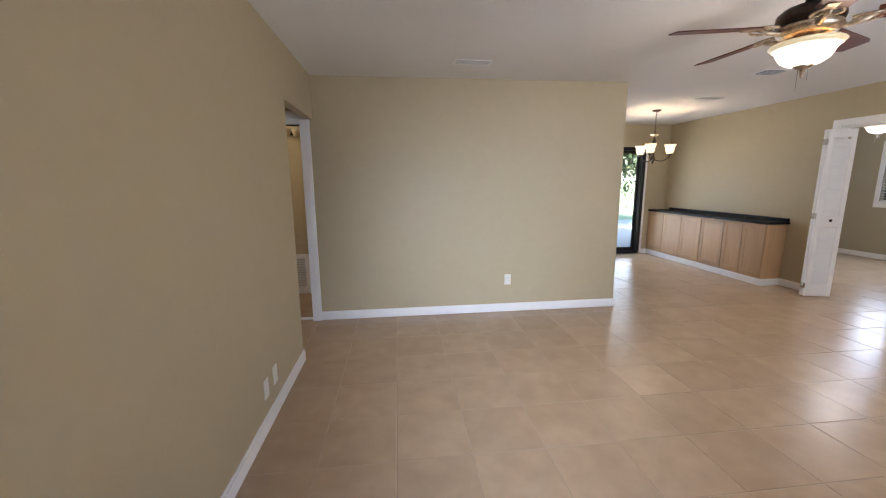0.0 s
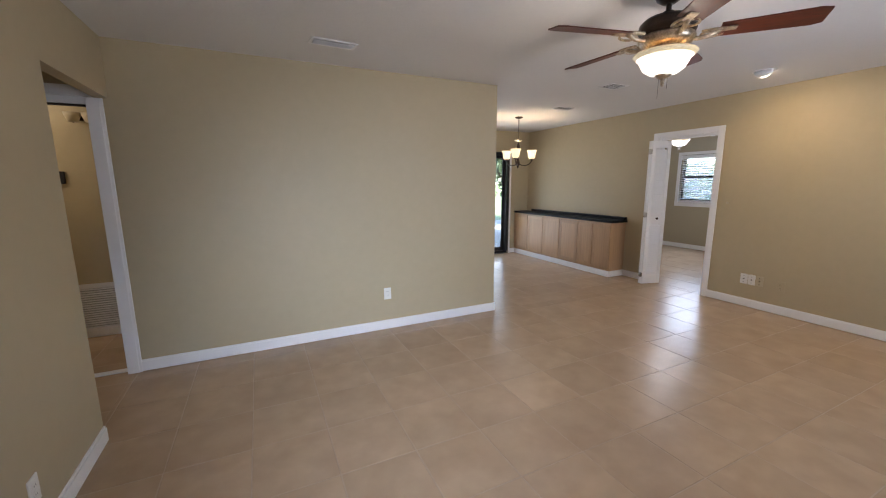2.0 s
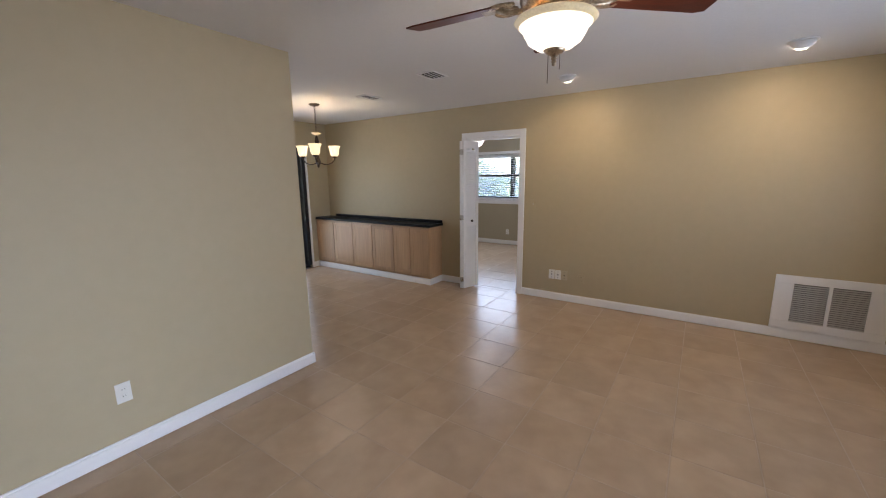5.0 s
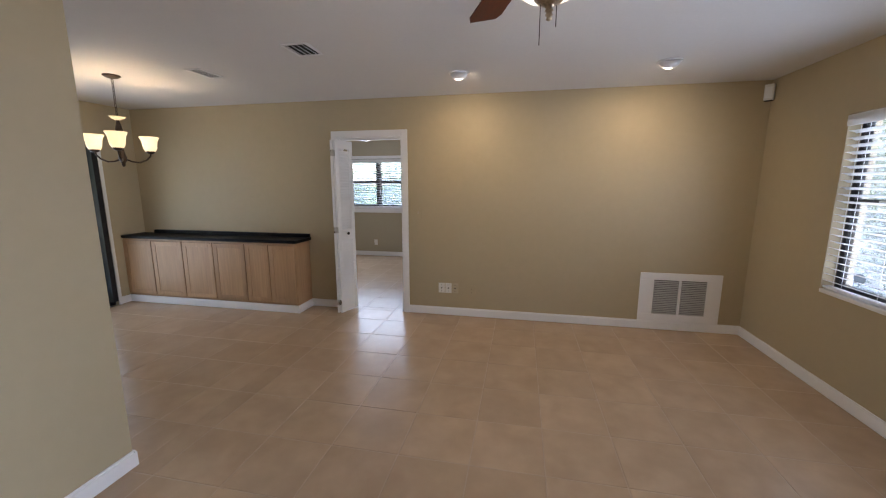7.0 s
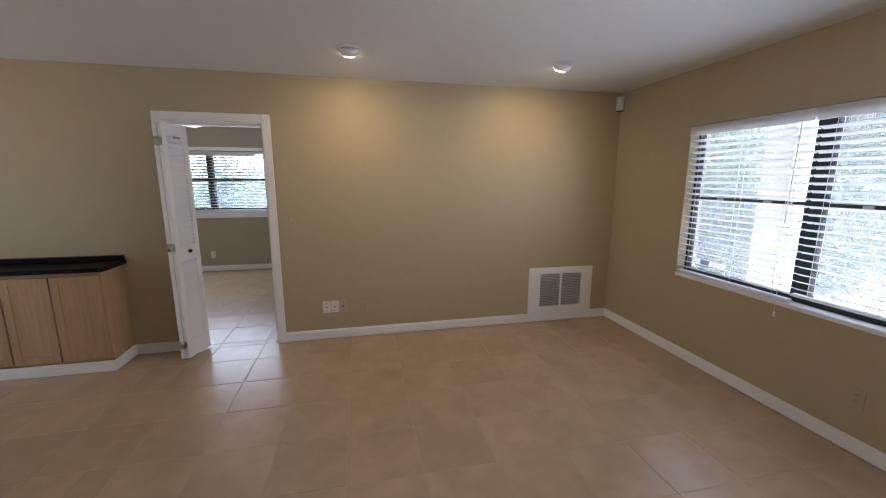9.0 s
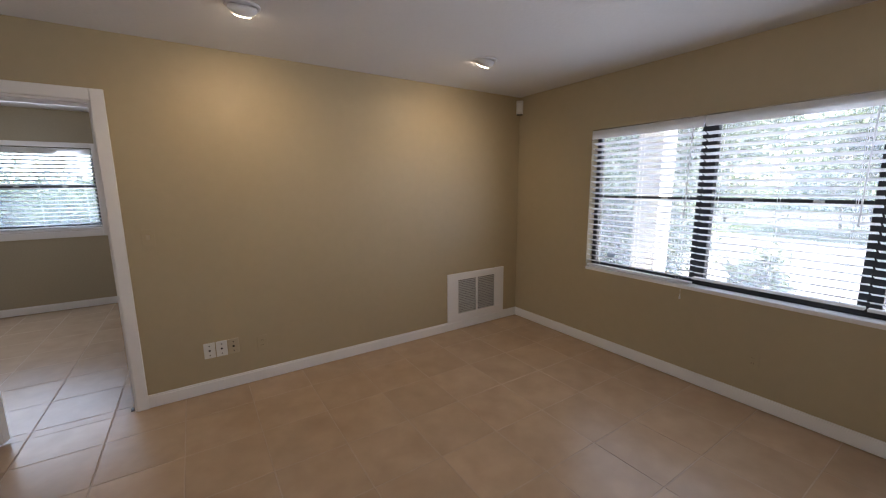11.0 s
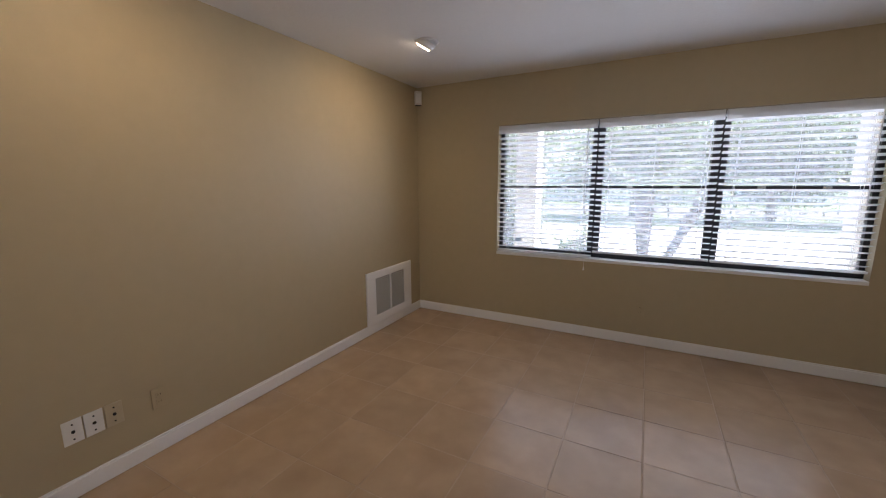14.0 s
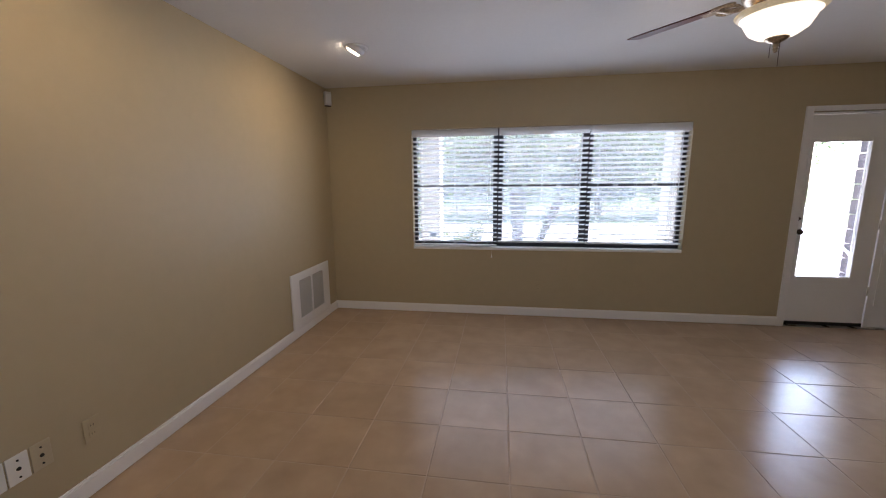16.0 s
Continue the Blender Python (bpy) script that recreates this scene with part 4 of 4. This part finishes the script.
PALM_BARK = mat("grey_palm_bark", (0.055, 0.05, 0.05), 0.9, amount=0.3, noise_scale=9, fine=50, bump=0.8, bump_scale=40, bump_dist=0.01, stretch=(1, 1, 4))
STONE = mat("grey_purple_stone", (0.15, 0.135, 0.15), 0.85, amount=0.35, noise_scale=12, fine=40, bump=0.8, bump_scale=20, bump_dist=0.01)
pil = thing("stone_pillar", pose(-0.5, -0.7, -0.03), "grey stone-clad pillar on the porch", "pillar")
rng0 = random.Random(11)
for i in range(14):
    z = 0.0 + 0.176 * i
    for k, (x0, x1) in enumerate(((-0.2, -0.2 + 0.13 + 0.12 * (i % 2)), (-0.2 + 0.14 + 0.12 * (i % 2), 0.2))):
        e = rng0.uniform(0, 0.012)
        part("stone", boxes((x0, x1 - 0.006, -0.2 - e, 0.2 + e, z, z + 0.168), bevel=0.008), STONE, pil)


def leaf_cloud(rng, n, centre, size, leaf):
    """Many small folded leaves in uneven clumps."""
    verts, faces = [], []
    clumps = [(Vector((rng.gauss(0, 0.42), rng.gauss(0, 0.42), rng.gauss(0, 0.36))), rng.uniform(0.16, 0.34)) for _ in range(max(6, n // 90))]
    for _ in range(n):
        c, r = clumps[rng.randrange(len(clumps))]
        p = c + Vector((rng.gauss(0, r), rng.gauss(0, r), rng.gauss(0, r * 0.8)))
        p = Vector((p.x * size[0], p.y * size[1], p.z * size[2])) + Vector(centre)
        q = Euler((rng.uniform(-1.2, 1.2), rng.uniform(-1.2, 1.2), rng.uniform(0, 6.3))).to_matrix()
        l = leaf * rng.uniform(0.6, 1.4)
        k = len(verts)
        for v in ((-l, 0, 0), (0, -l * 0.4, l * 0.12), (l, 0, 0), (0, l * 0.4, l * 0.12)):
            verts.append(p + q @ Vector(v))
        faces += [(k, k + 1, k + 2), (k, k + 2, k + 3)]
    return verts, faces


def leaves(name, data, material, parent):
    me = bpy.data.meshes.new(name)
    me.from_pydata([tuple(v) for v in data[0]], [], data[1])
    me.materials.append(material)
    ob = new(name, me)
    ob.parent = parent
    return ob


def tree(x, y, h, spread, seed, n=3000, material=None):
    rng = random.Random(seed)
    t = thing("tree", pose(x, y, -0.16), "leafy green garden tree on the lawn", "tree", "garden trees")
    bm = tube([(0, 0, 0), (0.06, 0.03, h * 0.25), (0.0, 0.08, h * 0.5), (0.05, 0.02, h * 0.75)], [0.17, 0.13, 0.1, 0.04], 12)
    part("trunk", bm, BARK, t)
    for k in range(5):
        a, s = rng.uniform(0, 6.3), rng.uniform(0.3, 0.55)
        z = h * s
        part("limb", tube([(0.03, 0.04, z), (math.cos(a) * spread * 0.3, math.sin(a) * spread * 0.3, z + h * 0.14), (math.cos(a) * spread * 0.6, math.sin(a) * spread * 0.6, z + h * 0.24)], [0.07, 0.045, 0.02], 8), BARK, t)
    leaves("crown", leaf_cloud(rng, n, (0, 0, h * 0.68), (spread, spread, h * 0.4), 0.11), material or LEAF, t)


def shrub(x, y, w, h, seed, n=900, material=None):
    rng = random.Random(seed)
    t = thing("shrub", pose(x, y, -0.16), "rounded leafy green shrub beside the house", "shrub", "garden shrubs")
    for k in range(4):
        a = rng.uniform(0, 6.3)
        part("stem", tube([(0, 0, 0), (0.2 * w * math.cos(a), 0.2 * w * math.sin(a), h * 0.5)], [0.02, 0.008], 6), BARK, t)
    leaves("foliage", leaf_cloud(rng, n, (0, 0, h * 0.55), (w * 0.6, w * 0.6, h * 0.45), 0.06), material or LEAF2, t)


def palm(x, y, trunks, seed):
    rng = random.Random(seed)
    t = thing("palm_tree", pose(x, y, -0.16), "clump of short leaning palm trunks with feather fronds", "palm tree")
    for bx, lx, ly, h, r0, r1 in trunks:
        pts = [(bx + lx * s, ly * s * s, h * s) for s in (i / 10 for i in range(11))]
        part("trunk", tube(pts, [(r0 + (r1 - r0) * i / 10) * (1 + 0.09 * (i % 2)) for i in range(11)], 12), PALM_BARK, t)
        top = Vector(pts[-1])
        for k in range(9):
            z0 = h * rng.uniform(0.55, 1.0)
            a = rng.uniform(0, 6.3)
            c = Vector((bx + lx * z0 / h, ly * (z0 / h) ** 2, z0))
            part("frond_base", tube([c, c + Vector((math.cos(a) * 0.12, math.sin(a) * 0.12, 0.16))], [0.035, 0.012], 6), PALM_BARK, t)
        for k in range(13):
            a = rng.uniform(0, 6.3)
            e, L = rng.uniform(0.5, 1.3), rng.uniform(0.9, 1.4)
            verts, faces = [], []
            for i in range(16):
                s = (i + 1) / 16
                c = top + Vector((math.cos(a) * L * s, math.sin(a) * L * s, L * (e * s - 0.9 * s * s)))
                for sd in (-1, 1):
                    b = len(verts)
                    side = Vector((-math.sin(a) * sd, math.cos(a) * sd, -0.3)) * 0.36 * (1.1 - s)
                    along = Vector((math.cos(a), math.sin(a), 0)) * 0.035
                    verts += [c, c + along, c + side + along * 3]
                    faces.append((b, b + 1, b + 2))
            leaves("frond", (verts, faces), LEAF2, t)


palm(3.4, -4.1, [(0.0, 0.05, 0.1, 1.45, 0.095, 0.17), (-0.3, -0.55, 0.1, 1.3, 0.07, 0.095)], 3)
for i, (x, y, h, s) in enumerate(((8.5, -9.0, 5.5, 2.4), (3.9, -15.0, 4.6, 2.4), (-0.9, -15.2, 4.2, 2.2), (-5.6, -15.5, 4.6, 2.4), (12.5, -15, 5.0, 2.6), (16, -6, 6, 2.8),
                                   (4.6, 14.0, 5.5, 2.2), (7.4, 13.0, 5.0, 2.2), (1.0, 15.5, 6.0, 2.6))):
    tree(x, y, h, s, 20 + i, 24000, LEAF if i % 3 else LEAF2)
for i, (x, y, w, h) in enumerate(((5.95, -2.75, 1.1, 1.7), (7.0, -2.9, 1.3, 2.2), (6.6, -4.4, 1.3, 1.1), (4.4, -3.0, 0.5, 0.7), (4.9, 11.0, 1.2, 1.8), (6.0, 11.4, 1.3, 1.7), (3.6, 11.3, 1.2, 1.2))):
    shrub(x, y, w, h, 60 + i, 9000 if i < 3 else 1300, SHRUB_LEAF if i < 3 else LEAF2)
for i, (x, y, w, h) in enumerate(((12.6, 3.4, 1.3, 1.5), (13.2, 5.0, 1.5, 2.0), (12.9, 8.2, 1.5, 2.1), (14.5, 6.6, 1.7, 2.2), (7.9, -3.5, 1.7, 2.9), (9.6, -4.4, 1.9, 3.1), (11.2, -6.0, 2.0, 3.2))):
    shrub(x, y, w, h, 80 + i, 8000, SHRUB_LEAF if i > 3 else LEAF2)
for x in (3.0, 4.75, 5.5):
    solid("patio_post", boxes((x - 0.03, x + 0.03, 10.3, 10.36, -0.02, H + 0.02)), FRAME, "dark slim patio screen post", "post", "thing")

hd = thing("hedge", pose(2.5, -15.6, -0.16), "long leafy hedge along the street", "hedge")
for k in range(2, 9):
    hx = -14 + 3.5 * k
    part("stem", tube([(hx, 0, 0), (hx + 0.1, 0.05, 1.1)], [0.05, 0.02], 8), BARK, hd)
    leaves("foliage", leaf_cloud(random.Random(90 + k), 2600, (hx, 0, 1.25), (1.9, 0.7, 1.15), 0.07), LEAF2 if k % 2 else LEAF, hd)

hs = thing("neighbour_house", pose(2, -33, -0.16), "pale single-storey house across the street", "house")
part("wall", boxes((-9, 9, -4, 4, 0, 2.8)), STUCCO, hs)
rb = bmesh.new()
vs = [rb.verts.new(v) for v in ((-9.6, -4.6, 2.8), (9.6, -4.6, 2.8), (9.6, 4.6, 2.8), (-9.6, 4.6, 2.8), (-5.5, 0, 4.6), (5.5, 0, 4.6))]
for f in ((0, 1, 5, 4), (2, 3, 4, 5), (1, 2, 5), (3, 0, 4), (3, 2, 1, 0)):
    rb.faces.new([vs[i] for i in f])
part("roof", rb, SHINGLE, hs)
for x in (-6.5, 6.5):
    part("window", boxes((x - 0.8, x + 0.8, 4.0, 4.05, 0.9, 2.1)), GREYVENT, hs)


# ---- floor tiles ----
def tile_mesh(w, d, h=0.012, c=0.0024):
    me = bpy.data.meshes.new("tile")
    x, y = w / 2, d / 2
    v = [(-x, -y, -h), (x, -y, -h), (x, y, -h), (-x, y, -h), (-x, -y, -c * 0.7), (x, -y, -c * 0.7), (x, y, -c * 0.7), (-x, y, -c * 0.7),
         (-x + c, -y + c, 0), (x - c, -y + c, 0), (x - c, y - c, 0), (-x + c, y - c, 0)]
    f = [(8, 9, 10, 11)] + [(a, (a + 1) % 4, (a + 1) % 4 + 4, a + 4) for a in range(4)] + [(a + 4, (a + 1) % 4 + 4, (a + 1) % 4 + 8, a + 8) for a in range(4)]
    me.from_pydata(v, [], f)
    me.materials.append(TILE)
    return me


PITCH, JOINT, GX, GY = 0.409, 0.0052, 0.054, 0.202
FULL = tile_mesh(PITCH - JOINT, PITCH - JOINT)


def tiled_floor(name, areas, label):
    """Grout bed with square tiles let into it, cut to the areas (x0, x1, y0, y1)."""
    bm = bmesh.new()
    for x0, x1, y0, y1 in areas:
        box(bm, x0, x1, y0, y1, FZ - 0.1, FZ - 0.0016)
    fl = solid(name, bm, GROUT, label, "floor")
    rng = random.Random(7)
    for x0, x1, y0, y1 in areas:
        for i in range(math.floor((x0 - GX) / PITCH), math.ceil((x1 - GX) / PITCH)):
            for j in range(math.floor((y0 - GY) / PITCH), math.ceil((y1 - GY) / PITCH)):
                a0, a1 = max(x0, GX + i * PITCH + JOINT / 2), min(x1, GX + (i + 1) * PITCH - JOINT / 2)
                b0, b1 = max(y0, GY + j * PITCH + JOINT / 2), min(y1, GY + (j + 1) * PITCH - JOINT / 2)
                if a1 - a0 < 0.015 or b1 - b0 < 0.015:
                    continue
                whole = a1 - a0 > PITCH - JOINT - 1e-4 and b1 - b0 > PITCH - JOINT - 1e-4
                ob = new("tile", FULL if whole else tile_mesh(a1 - a0, b1 - b0))
                ob.parent = fl
                ob.matrix_basis = pose((a0 + a1) / 2, (b0 + b1) / 2, FZ + rng.uniform(-0.0006, 0.0004), rng.gauss(0, 0.07), rng.gauss(0, 0.07))
    return fl


tiled_floor("floor", [(XW - 0.08, XE, YS, YN), (XP - 2.0, XE, YN, YD)], "glossy beige ceramic floor tiles with tan grout")
tiled_floor("floor_room", [(XE, XR, 1.5, 7.9)], "glossy beige ceramic floor tiles in the side room")
tiled_floor("floor_hall", [(-2.1, XW - 0.08, 3.3, 5.5)], "beige ceramic floor tiles in the hall")
